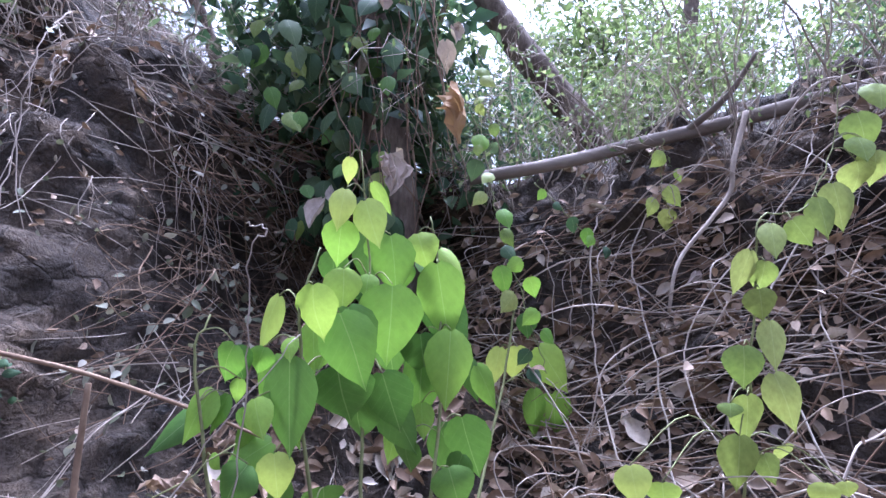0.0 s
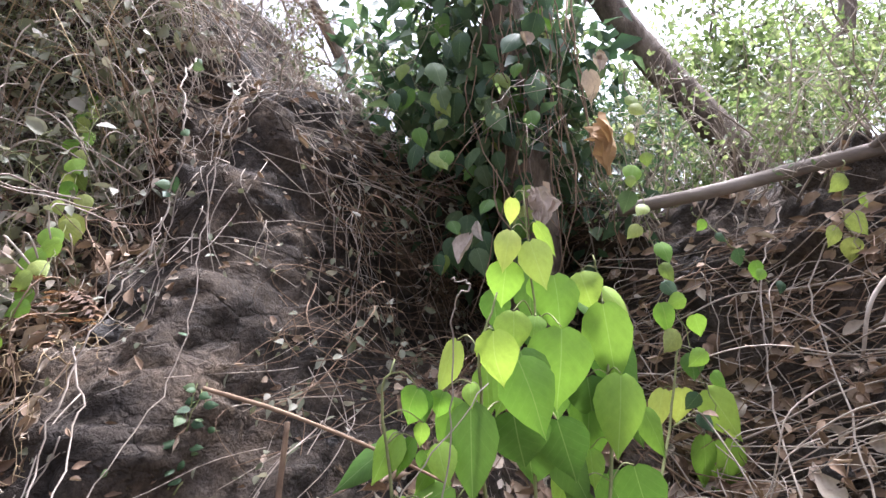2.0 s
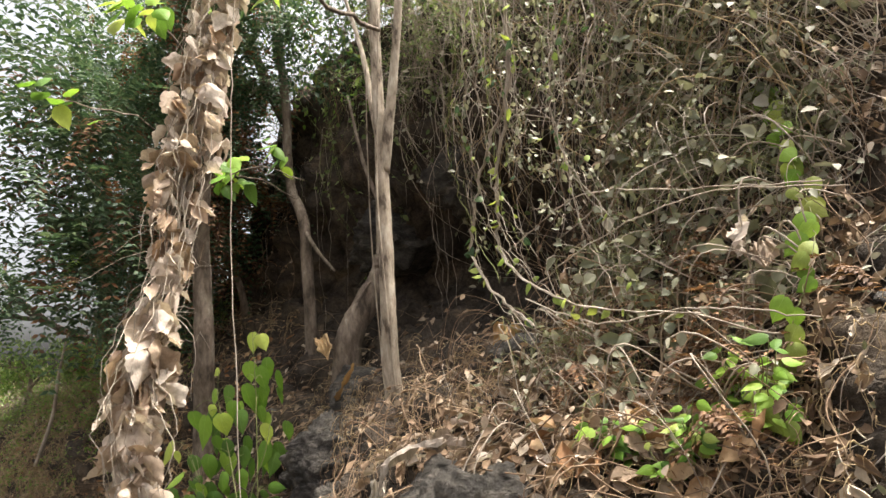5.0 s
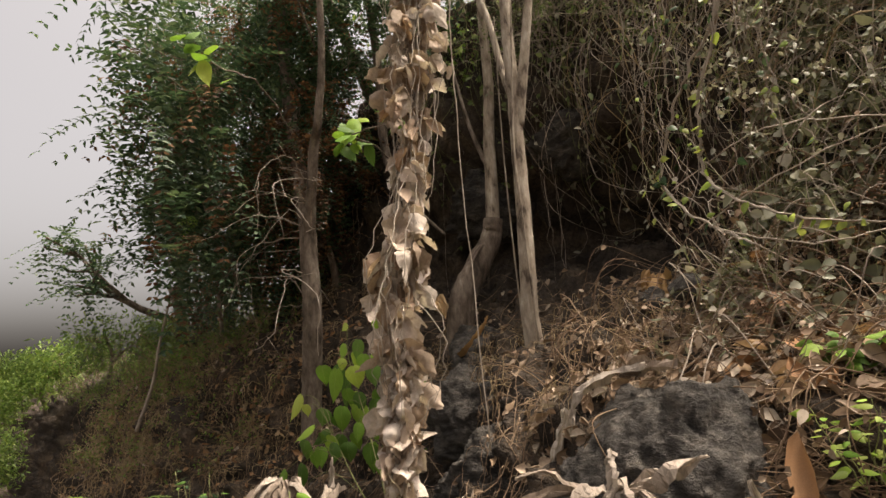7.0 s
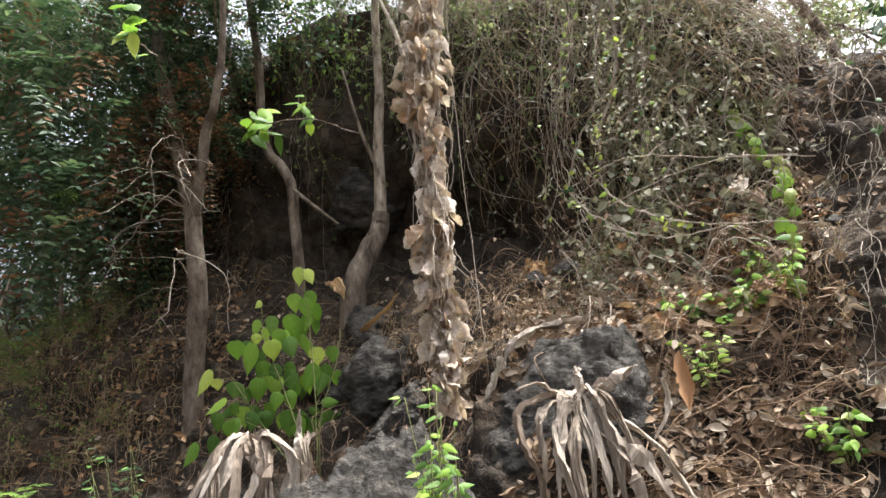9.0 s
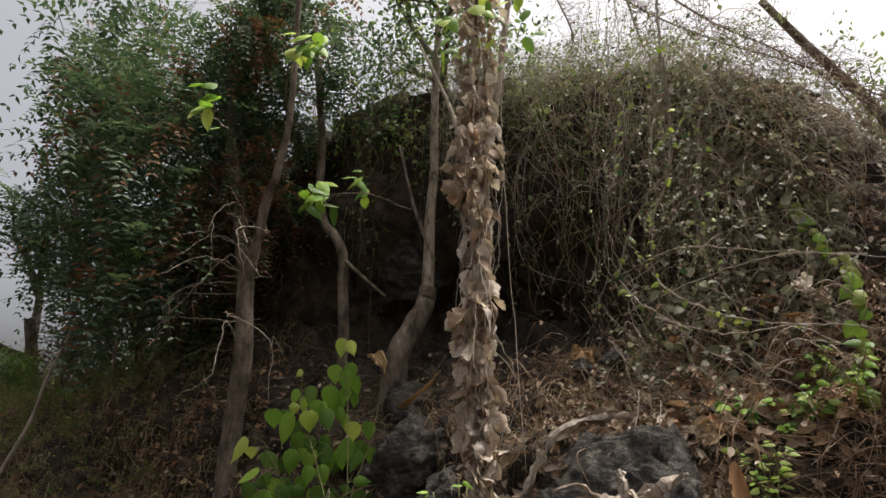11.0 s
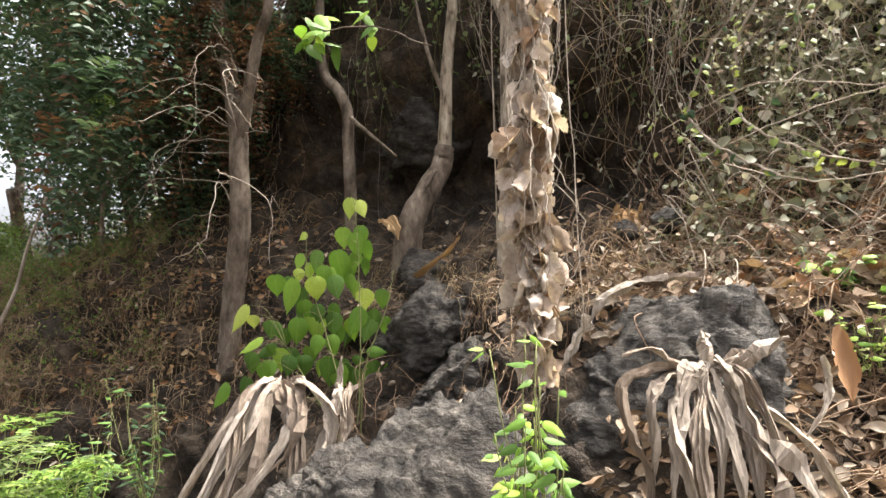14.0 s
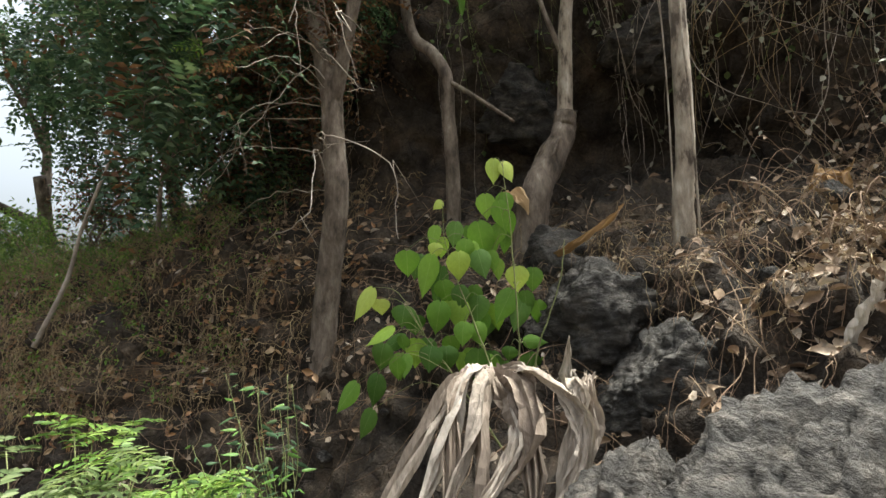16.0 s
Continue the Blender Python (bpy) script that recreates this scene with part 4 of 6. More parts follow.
def bushy(name, at, size, count, leaf, kinds, seed, label, facing=(0.2, -0.7, 0.6), slim=0.5):
    """A low herb of several stems with pointed leaves."""
    rnd = random.Random(seed)
    e = thing(name, at, label, "plant")
    for _ in range(max(3, count // 9)):
        top = Vector(at) + Vector((rnd.uniform(-1, 1) * size[0], rnd.uniform(-1, 0.6) * size[1], size[2] * rnd.uniform(0.55, 1.0)))
        line = rough_line([Vector(at) + rvec(rnd, 0.03), (Vector(at) + top) / 2 + rvec(rnd, 0.04), top], 0.004, rnd, 6)
        a = Acc()
        a.tube(line, 0.003, 0.0015, 5)
        part("stem", a.mesh("stem", STEM), e)
        for _ in range(12):
            q = rnd.choice(line[3:])
            ang = rnd.uniform(0, 6.28)
            d = Vector((math.cos(ang), math.sin(ang) - 0.25, rnd.uniform(-0.6, 0.15))).normalized()
            l = leaf * rnd.uniform(0.6, 1.15)
            hang_leaf(e, rnd.choice(HEARTS[rnd.choice(kinds)]), leaf_pose(q + d * 0.02, q + d * (l + 0.02), l * slim * rnd.uniform(.8, 1.2), Vector(facing) + rvec(rnd, 0.4)))
    return e


bushy("herb", (-1.58, 1.26, 1.28), (.17, .14, .46), 81, 0.08, ("green", "deep", "green"), 21, "low herb with pointed green leaves on the bank", slim=0.52)
bushy("herb", (-1.78, 1.06, 1.20), (.16, .12, .36), 63, 0.07, ("green", "deep", "climb"), 22, "low herb with toothed green leaves on the bank", slim=0.5)
bushy("herb", (-2.0, 1.02, 1.26), (.12, .10, .18), 27, 0.075, ("green", "deep"), 23, "small herb with green leaves among dead leaves", slim=0.55)
bushy("herb", (-1.86, .70, .92), (.16, .12, .34), 45, 0.065, ("climb", "green", "climb"), 28, "straggling herb with yellowing narrow leaves", slim=0.42)
bushy("herb", (-1.30, .72, .55), (.18, .12, .30), 36, 0.075, ("green", "deep", "climb"), 29, "low herb with fresh green leaves at the bank's foot", slim=0.5)
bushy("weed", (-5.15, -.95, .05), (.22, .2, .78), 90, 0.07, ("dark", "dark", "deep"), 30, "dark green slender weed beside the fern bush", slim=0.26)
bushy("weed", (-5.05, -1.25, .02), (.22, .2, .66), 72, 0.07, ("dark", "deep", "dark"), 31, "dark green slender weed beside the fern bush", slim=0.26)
bushy("tall_herb", (-2.32, -1.12, .38), (.07, .07, .80), 90, 0.058, ("green", "deep", "green"), 24, "tall slender herb with fresh pointed leaves", slim=0.36)
bushy("tall_herb", (-2.22, -1.08, .40), (.07, .07, .68), 72, 0.06, ("green", "deep", "deep"), 25, "tall slender herb with fresh pointed leaves", slim=0.36)
bushy("tall_herb", (-2.42, -1.06, .40), (.08, .07, .5), 27, 0.05, ("young", "climb", "green"), 26, "herb with pale rounded leaves beside the rock", slim=0.6)
bushy("sprout", (-.85, 1.35, 1.35), (.1, .08, .3), 12, 0.045, ("dark",), 27, "small seedling with dull leaves on bare soil", slim=0.7)

# sprig of leaves on a thin branch
sprig = thing("leafy_branch", (-5.75, .9, 3.3), "thin branch with a sprig of glossy green leaves", "branch")
a = Acc()
a.tube(rough_line([(-5.75, .9, 3.3), (-5.4, .5, 3.35), (-5.0, .15, 3.25), (-4.6, .3, 3.2), (-4.2, .5, 3.0)], .01, random.Random(3)), .008, .004, 5)
part("stem", a.mesh("stem", BARK_DARK), sprig)
rnd = random.Random(31)
for c, n in (((-5.12, .16, 3.33), 15), ((-4.9, .5, 3.45), 7)):
    for _ in range(n):
        ang = rnd.uniform(0, 6.28)
        d = Vector((math.cos(ang), math.sin(ang) * 0.6, rnd.uniform(-1.3, 0.1))).normalized()
        b = Vector(c) + rvec(rnd, 0.13)
        l = rnd.uniform(0.13, 0.24)
        hang_leaf(sprig, rnd.choice(HEARTS[rnd.choice(("green", "deep", "young"))]), leaf_pose(b, b + d * l, l * 0.55, (0.3, -0.4, 0.8)))

for line, count, size, seed in (([(-6.35, .1, 3.6), (-5.7, -.4, 3.9), (-5.1, -.9, 3.75), (-4.65, -1.15, 3.6)], 9, .17, 32), ([(-5.55, .05, 4.3), (-4.9, -.3, 4.35), (-4.4, -.5, 4.2), (-4.0, -.6, 3.95)], 22, .16, 33)):
    rnd = random.Random(seed)
    high = thing("leafy_branch", line[0], "thin overhanging branch with broad bright green leaves", "branch")
    a = Acc()
    twig = rough_line(line, .012, rnd)
    a.tube(twig, .010, .004, 5)
    part("stem", a.mesh("stem", BARK_DARK), high)
    for _ in range(count):
        q = rnd.choice(twig[-8:]) + rvec(rnd, .10)
        d = Vector((rnd.uniform(-1, 1), rnd.uniform(-1, .6), rnd.uniform(-1.2, .1))).normalized()
        l = size * rnd.uniform(.7, 1.15)
        hang_leaf(high, rnd.choice(HEARTS[rnd.choice(("green", "deep", "green", "young"))]), leaf_pose(q, q + d * l, l * 0.75, (0.3, -0.5, 0.8)))

# leaves high up near the hanging column
crown_sprig = thing("leafy_branch", (-2.6, -.4, 3.55), "overhanging branch with backlit yellow-green leaves", "branch")
a = Acc()
twig_line = rough_line([(-3.75, .95, 4.0), (-3.2, .3, 3.75), (-2.8, -.3, 3.6), (-2.5, -.6, 3.5), (-2.2, -.7, 3.35)], .015, random.Random(4))
a.tube(twig_line, .016, .006, 6)
part("stem", a.mesh("stem", BARK_DARK), crown_sprig)
for _ in range(46):
    q = rnd.choice(twig_line[8:]) + Vector((rnd.uniform(-.35, .35), rnd.uniform(-.3, .3), rnd.uniform(-.12, .2)))
    d = Vector((rnd.uniform(-1, 1), rnd.uniform(-1, .6), rnd.uniform(-1.3, -.2))).normalized()
    l = rnd.uniform(0.08, 0.14)
    hang_leaf(crown_sprig, rnd.choice(HEARTS[rnd.choice(("green", "young", "deep"))]), leaf_pose(q, q + d * l, l * 0.7, (0.2, -0.6, 0.7)))

# ---------- the hanging column of dry leaves ----------
column = thing("dry_vine", (-2.56, -.62, 1.0), "hanging vine densely covered with withered brown leaves", "vine")
rnd = random.Random(41)
axis = [(-2.84, -.22, 4.0), (-2.80, -.28, 3.4), (-2.76, -.37, 2.98), (-2.71, -.45, 2.55), (-2.65, -.54, 2.1), (-2.61, -.62, 1.72), (-2.59, -.64, 1.45), (-2.57, -.66, 1.25), (-2.55, -.68, 1.08)]
core = bez(axis, 12)
for k in range(7):
    off = Vector((rnd.uniform(-.06, .06), rnd.uniform(-.05, .05), 0))
    a = Acc()
    a.tube([p + off * (1 - 0.6 * i / len(core)) + rvec(rnd, 0.008) for i, p in enumerate(core)], rnd.uniform(.002, .005), .0015, 5)
    part("stem", a.mesh("stem", VINE_PALE), column)
for k in range(470):
    t = rnd.random() ** 1.15
    p = core[min(int(t * len(core)), len(core) - 1)]
    rad = 0.18 * (1 - 0.88 * t) * (0.8 + 0.3 * math.sin(t * 23))
    ang = rnd.uniform(0, 6.28)
    out = Vector((math.cos(ang), math.sin(ang), 0))
    b = p + out * rad * rnd.uniform(0.3, 1.0)
    l = rnd.uniform(0.05, 0.10) * (1.0 + 0.35 * t)
    d = (Vector((0, 0, -1)) + out * rnd.uniform(-0.3, 1.0 - 0.8 * t) + rvec(rnd, 0.65 - 0.35 * t)).normalized()
    hang_leaf(column, rnd.choice(SHRIVELLED), leaf_pose(b, b + d * l, l * rnd.uniform(0.7, 1.15), out + rvec(rnd, 0.8)), name="dry_leaf")
inside = Acc()
for k in range(220):
    t = rnd.random() ** 1.4
    p = core[min(int(t * len(core)), len(core) - 1)]
    ang = rnd.uniform(0, 6.28)
    out = Vector((math.cos(ang), math.sin(ang), 0))
    b = p + out * 0.14 * (1 - 0.85 * t) * rnd.uniform(0.1, 0.8)
    l = rnd.uniform(0.05, 0.09) * (1.0 + 0.4 * t)
    d = (Vector((0, 0, -1)) + rvec(rnd, 0.9)).normalized()
    m, me = leaf_pose(b, b + d * l, l * 0.8, out + rvec(rnd, 0.9)), rnd.choice(DRIES)
    inside.add([m @ v.co for v in me.vertices], [tuple(f.vertices) for f in me.polygons])
part("leaf_mass", inside.mesh("leaf_mass", LEAF_MASS), column)["kind"] = "stuff"
for k in range(60):
    s = rnd.randrange(len(core) - 30)
    off = Vector((rnd.uniform(-.13, .13), rnd.uniform(-.12, .1), 0))
    a = Acc()
    a.tube(rough_line([core[s] + off * .3, core[s + 8] + off * 1.1, core[s + 16] + off * .9, core[s + 26] + off * .2], .012, rnd, 5), .0022, .001, 4)
    part("tendril", a.mesh("tendril", VINE_PALE), column)


# ---------- dead banana leaves ----------
def blade_mesh(line, width, seed, mat=None):
    """A withered strap-shaped blade along a line: pleated, pinched here and there, its rims curled in."""
    r = random.Random(seed)
    pts = bez(line, 5)
    vs, fs, n = [], [], len(pts)
    side = Vector((r.uniform(-1, 1), r.uniform(-.6, .6), 0)).normalized()
    ph, tw = r.uniform(0, 6), r.uniform(-1.3, 1.3)
    fold = r.choice((0.12, 0.3, 0.55, -0.3))
    span = (-1, -.75, -.5, -.25, 0, .25, .5, .75, 1)
    pleat = [r.uniform(.03, .17) * (-1) ** q for q in range(len(span))]
    rim = [0.0, 0.0]
    for i, p in enumerate(pts):
        d = (pts[min(i + 1, n - 1)] - pts[max(i - 1, 0)]).normalized()
        s = (side - d * side.dot(d)).normalized()
        u = d.cross(s)
        t = i / (n - 1)
        a = tw * t + 0.35 * math.sin(t * 7 + ph)
        s, u = s * math.cos(a) + u * math.sin(a), u * math.cos(a) - s * math.sin(a)
        w = width * (0.30 + 0.9 * math.sin(math.pi * min(t * 0.75 + 0.15, 1)) ** 0.7) * (1 - 0.85 * t ** 5)
        w *= 0.78 + 0.30 * math.sin(t * 13 + ph) * math.sin(t * 5 + ph * 2)
        rim = [q * 0.6 + r.uniform(-.14, .14) for q in rim]
        for k, f in enumerate(span):
            edge = 1 + (rim[0] if f < 0 else rim[1]) * abs(f)
            curl = 0.5 * abs(f) ** 1.5 * fold + pleat[k] + 0.10 * math.sin(f * 4 + ph + t * 9)
            vs.append(p + s * (f * w * 0.5 * edge * (1 - 0.18 * abs(fold) * abs(f))) + u * (w * curl + r.uniform(-.007, .007)) + d * r.uniform(-.006, .006))
    m = len(span)
    for i in range(n - 1):
        for c in range(m - 1):
            k = i * m + c
            fs.append((k, k + 1, k + m + 1, k + m))
    me = bpy.data.meshes.new("blade")
    me.from_pydata([tuple(v) for v in vs], [], fs)
    me.materials.append(mat or BLADE_DRY)
    return me


def dead_clump(at, heading, rows, seed, label):
    """Withered blades from one crown; each row is a width and the blade's turns (across, forward, up)."""
    r = random.Random(seed)
    e = thing("dead_banana_plant", at, label, "dead plant", "withered banana leaves")
    fwd = Vector((math.cos(radians(heading)), math.sin(radians(heading)), 0))
    side = Vector((fwd.y, -fwd.x, 0))
    for k, (width, *turns) in enumerate(rows):
        line = [Vector(at) - side * u + fwd * f + Vector((0, 0, h)) + rvec(r, .008) for u, f, h in turns]
        part("blade", blade_mesh(line, width, seed * 50 + k), e)
    return e


dead_clump((-2.27, -.06, .99), -45, [
    (.085, (0, 0, -.06), (-.01, .01, .03), (-.005, 0, .09), (0, -.01, .13)),
    (.10, (.0, .0, -.03), (.10, .03, .03), (.19, .04, .08), (.30, .03, .11)),
    (.035, (-.02, .02, -.01), (-.13, .04, .03), (-.21, .06, .08), (-.32, .05, .05)),
    (.055, (-.03, .02, .0), (-.20, .05, .0), (-.32, .08, -.05), (-.30, .10, -.2), (-.25, .10, -.36), (-.28, .12, -.58)),
    (.065, (-.05, .03, .0), (-.18, .06, -.04), (-.24, .09, -.10), (-.23, .11, -.27), (-.25, .10, -.40)),
    (.080, (-.02, .03, .02), (-.10, .07, .0), (-.14, .11, -.12), (-.18, .14, -.30), (-.20, .15, -.55)),
    (.065, (0, .03, .02), (-.03, .08, -.06), (-.01, .12, -.25), (-.03, .14, -.56)),
    (.070, (.02, .03, .03), (.05, .07, -.02), (.08, .10, -.15), (.10, .12, -.34), (.13, .14, -.58)),
    (.055, (.02, .02, .01), (.03, .09, -.10), (.05, .15, -.30), (.04, .17, -.52)),
    (.13, (.05, .05, -.06), (.13, .10, -.20), (.22, .13, -.24), (.28, .14, -.36), (.36, .15, -.56)),
    (.045, (.06, .03, -.05), (.28, .10, -.22), (.37, .13, -.36), (.47, .15, -.58)),
    (.10, (.06, .08, -.18), (.16, .15, -.32), (.18, .18, -.45), (.17, .18, -.60)),
    (.075, (-.02, .04, -.04), (-.08, .12, -.16), (-.10, .17, -.34), (-.06, .18, -.58)),
    (.030, (.40, .05, .04), (.41, .06, -.05), (.38, .08, -.15), (.29, .09, -.25)),
    (.06, (-.05, .04, -.05), (-.16, .12, -.12), (-.14, .15, -.3), (-.10, .16, -.5)),
    (.05, (.0, .02, -.02), (.10, .06, .0), (.15, .10, -.10), (.18, .13, -.26), (.20, .14, -.46))],
    51, "clump of withered grey banana leaves drooping over the boulder")
dead_clump((-4.15, -.72, .86), -52, [
    (.060, (.03, -.02, .0), (-.06, .06, -.04), (-.16, .13, -.20), (-.34, .20, -.50), (-.55, .24, -.80)),
    (.085, (.02, 0, .02), (-.04, .07, -.02), (-.11, .15, -.22), (-.24, .24, -.50), (-.38, .28, -.80)),
    (.085, (.04, .0, .02), (.0, .08, -.04), (-.05, .17, -.24), (-.14, .25, -.50), (-.20, .28, -.80)),
    (.15, (.05, .0, .01), (.12, .08, -.04), (.17, .13, -.16), (.14, .17, -.30), (.04, .2, -.40)),
    (.060, (.10, .06, -.10), (.12, .16, -.25), (-.03, .24, -.46), (-.20, .28, -.60), (-.44, .30, -.78)),
    (.11, (.06, .02, .0), (.03, .10, -.12), (.01, .18, -.38), (-.06, .24, -.58), (-.05, .25, -.80)),
    (.085, (.08, .0, .0), (.20, .07, .0), (.32, .12, -.08), (.36, .17, -.22), (.30, .22, -.40), (.12, .26, -.56)),
    (.09, (.36, .02, -.02), (.36, .10, -.10), (.31, .16, -.28), (.24, .2, -.48)),
    (.075, (.42, .0, -.02), (.40, .08, -.06), (.42, .13, -.20), (.36, .16, -.38)),
    (.045, (.33, -.04, -.14), (.34, -.04, .0), (.35, -.03, .12)),
    (.070, (.0, -.02, .0), (-.12, .04, -.06), (-.26, .10, -.30), (-.42, .14, -.60), (-.62, .16, -.80)),
    (.10, (.1, .03, -.05), (.16, .13, -.18), (.18, .2, -.40), (.16, .24, -.70)),
    (.08, (-.02, .03, .0), (-.08, .12, -.10), (-.10, .2, -.34), (-.14, .25, -.70))],
    52, "clump of withered pale banana leaves drooping beside the sapling")


def blade(points, width, seed, label, mat=None, name="dead_leaf"):
    ob = new(name, blade_mesh(points, width, seed, mat))
    return tagged(ob, label, "dead leaf", "dead leaves on the bank")


blade([(-2.66, .58, 1.36), (-2.80, .50, 1.33), (-2.94, .42, 1.25), (-3.0, .40, 1.12)], .075, 61, "pale withered leaf draped over the boulder's edge")
blade([(-2.50, .62, 1.36), (-2.66, .60, 1.35), (-2.82, .56, 1.33)], .12, 62, "pale withered leaf lying on the boulder's top")
blade([(-3.0, .41, 1.16), (-3.02, .40, 1.08), (-3.07, .40, .98), (-3.11, .41, .88), (-3.12, .41, .84)], .11, 63, "pale withered leaf hanging beside the boulder")
blade([(-3.13, .38, .84), (-3.2, .33, .76), (-3.24, .31, .66), (-3.2, .30, .60)], .085, 75, "pale withered leaf hanging beside the boulder")
hung = new("dead_leaf", shrivelled_mesh("dead_leaf", LEAF_RUST, 21, 0.9))
hung.matrix_basis = leaf_pose((-1.93, .44, 1.12), (-1.91, .40, .84), .10, (.3, -1, .3))
tagged(hung, "broad brown withered leaf hanging beside the boulder", "dead leaf", "dead leaves on the bank")
blade([(-5.20, .87, 1.90), (-5.10, .86, 1.91), (-5.02, .86, 1.84), (-4.98, .87, 1.74)], .13, 65, "large curled tan dry leaf on the ledge", LEAF_TAN)
blade([(-4.5, .65, 1.18), (-4.42, .62, 1.05), (-4.28, .6, .92), (-4.15, .6, .86)], .10, 66, "curled tan dry leaf on the boulder", LEAF_TAN)
blade([(-4.85, .85, 1.42), (-4.6, .82, 1.5), (-4.35, .8, 1.62), (-4.25, .8, 1.7)], .09, 67, "long curled tan dry leaf on the ledge", LEAF_TAN)
blade([(-3.35, 1.5, 1.86), (-3.3, 1.45, 1.76), (-3.2, 1.42, 1.66)], .24, 68, "broad tan dry leaf leaning on the bank", LEAF_TAN)
blade([(.47, 2.12, 2.66), (.49, 2.08, 2.55), (.48, 2.05, 2.4)], .14, 69, "large tan dry leaf hanging from the tree", LEAF_TAN)
blade([(.2, 2.2, 2.4), (.22, 2.15, 2.3), (.2, 2.12, 2.2)], .12, 70, "brown dry leaf hanging from the tree", LEAF_DRY)
blade([(-1.8, 1.62, 2.16), (-1.76, 1.56, 2.12), (-1.74, 1.52, 2.02)], .15, 71, "pale crumpled dry leaf caught in the tangle", LEAF_DRY)
blade([(-1.7, 1.6, 2.08), (-1.66, 1.55, 2.05), (-1.62, 1.5, 1.96)], .13, 72, "pale crumpled dry leaf caught in the tangle", LEAF_DRY)
blade([(-.35, 1.1, 1.36), (-.28, 1.06, 1.38), (-.22, 1.05, 1.35)], .06, 73, "tan dry leaf lying below the sapling", LEAF_DRY)
blade([(-.9, 1.02, 1.3), (-.8, .98, 1.34), (-.72, .96, 1.3)], .09, 74, "pale dry leaf lying on the soil", LEAF_DRY)

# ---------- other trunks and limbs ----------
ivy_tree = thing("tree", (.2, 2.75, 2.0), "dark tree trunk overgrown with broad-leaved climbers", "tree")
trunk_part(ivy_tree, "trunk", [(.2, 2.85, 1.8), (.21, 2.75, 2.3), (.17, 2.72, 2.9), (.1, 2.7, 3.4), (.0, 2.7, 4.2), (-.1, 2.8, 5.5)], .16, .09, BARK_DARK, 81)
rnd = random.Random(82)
# mostly the darker leaf copy, which paints the crown's shade into the leaves
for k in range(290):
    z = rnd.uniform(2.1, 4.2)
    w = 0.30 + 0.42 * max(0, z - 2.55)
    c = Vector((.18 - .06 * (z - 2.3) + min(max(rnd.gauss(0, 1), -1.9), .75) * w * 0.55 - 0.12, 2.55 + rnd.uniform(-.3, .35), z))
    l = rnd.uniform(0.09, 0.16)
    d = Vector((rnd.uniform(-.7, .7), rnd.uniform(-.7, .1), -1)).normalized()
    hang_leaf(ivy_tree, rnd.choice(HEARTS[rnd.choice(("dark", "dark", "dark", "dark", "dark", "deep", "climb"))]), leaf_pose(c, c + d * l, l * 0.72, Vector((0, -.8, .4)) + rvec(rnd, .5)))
for k in range(7):
    z = rnd.uniform(2.1, 3.2)
    c = Vector((.2 + rnd.uniform(-.3, .35), 2.4 + rnd.uniform(-.2, .1), z))
    d = Vector((rnd.uniform(-.4, .4), rnd.uniform(-.4, .1), -1)).normalized()
    l = rnd.uniform(0.09, 0.16)
    hang_leaf(ivy_tree, rnd.choice(DRIES), leaf_pose(c, c + d * l, l * 0.75, Vector((0, -1, .2)) + rvec(rnd, .5)), name="dry_leaf")
a = Acc()
for k in range(26):
    x0, z0 = .2 + rnd.uniform(-.25, .25), rnd.uniform(2.9, 4.0)
    a.tube(rough_line([(x0, 2.55, z0), (x0 + rnd.uniform(-.1, .1), 2.42, z0 - .5), (x0 + rnd.uniform(-.25, .25), 2.3, z0 - rnd.uniform(.9, 1.4))], .015, rnd), rnd.uniform(.003, .007), .002, 5)
part("creepers", a.mesh("creepers", TWIG_BROWN), ivy_tree)

leaner = thing("tree", (1.55, 3.2, 2.5), "thick leaning dark tree trunk behind the bank", "tree")
trunk_part(leaner, "trunk", [(1.6, 3.2, 2.2), (1.53, 3.2, 2.7), (1.37, 3.2, 2.95), (1.18, 3.2, 3.2), (.98, 3.2, 3.46), (.75, 3.2, 3.82), (.3, 3.3, 4.8)], .11, .085, BARK_DARK, 83)
far_trunk = thing("tree", (3.6, 6.0, 2.7), "slender upright tree trunk behind the bank", "tree")
trunk_part(far_trunk, "trunk", [(3.55, 6, 2.6), (3.63, 6, 3.97), (3.9, 6, 5.4), (4.0, 6, 7)], .11, .08, BARK_DARK, 84)

log = new("fallen_log")
log.location = (1.3, 2.2, 2.42)
tagged(log, "weathered grey fallen log lying on the bank's edge", "log")
log_trunk = trunk_part(log, "trunk", [(.55, 2.26, 2.30), (.95, 2.24, 2.37), (1.29, 2.22, 2.45), (1.7, 2.12, 2.53), (2.1, 2.02, 2.62), (2.7, 1.9, 2.74)], .028, .034, LOG, 85)
trunk_part(log_trunk, "branch", [(1.5, 2.2, 2.48), (1.62, 2.0, 2.6), (1.7, 1.9, 2.75)], .018, .008, LOG, 86)

dead_branch = thing("dead_branch", (1.22, 1.8, 1.8), "pale peeling dead branch standing in the brush", "branch")
trunk_part(dead_branch, "stem", [(1.17, 1.74, 1.7), (1.22, 1.74, 1.88), (1.36, 1.74, 2.04), (1.44, 1.74, 2.14), (1.46, 1.74, 2.25), (1.54, 1.76, 2.45)], .006, .011, TWIG, 87)

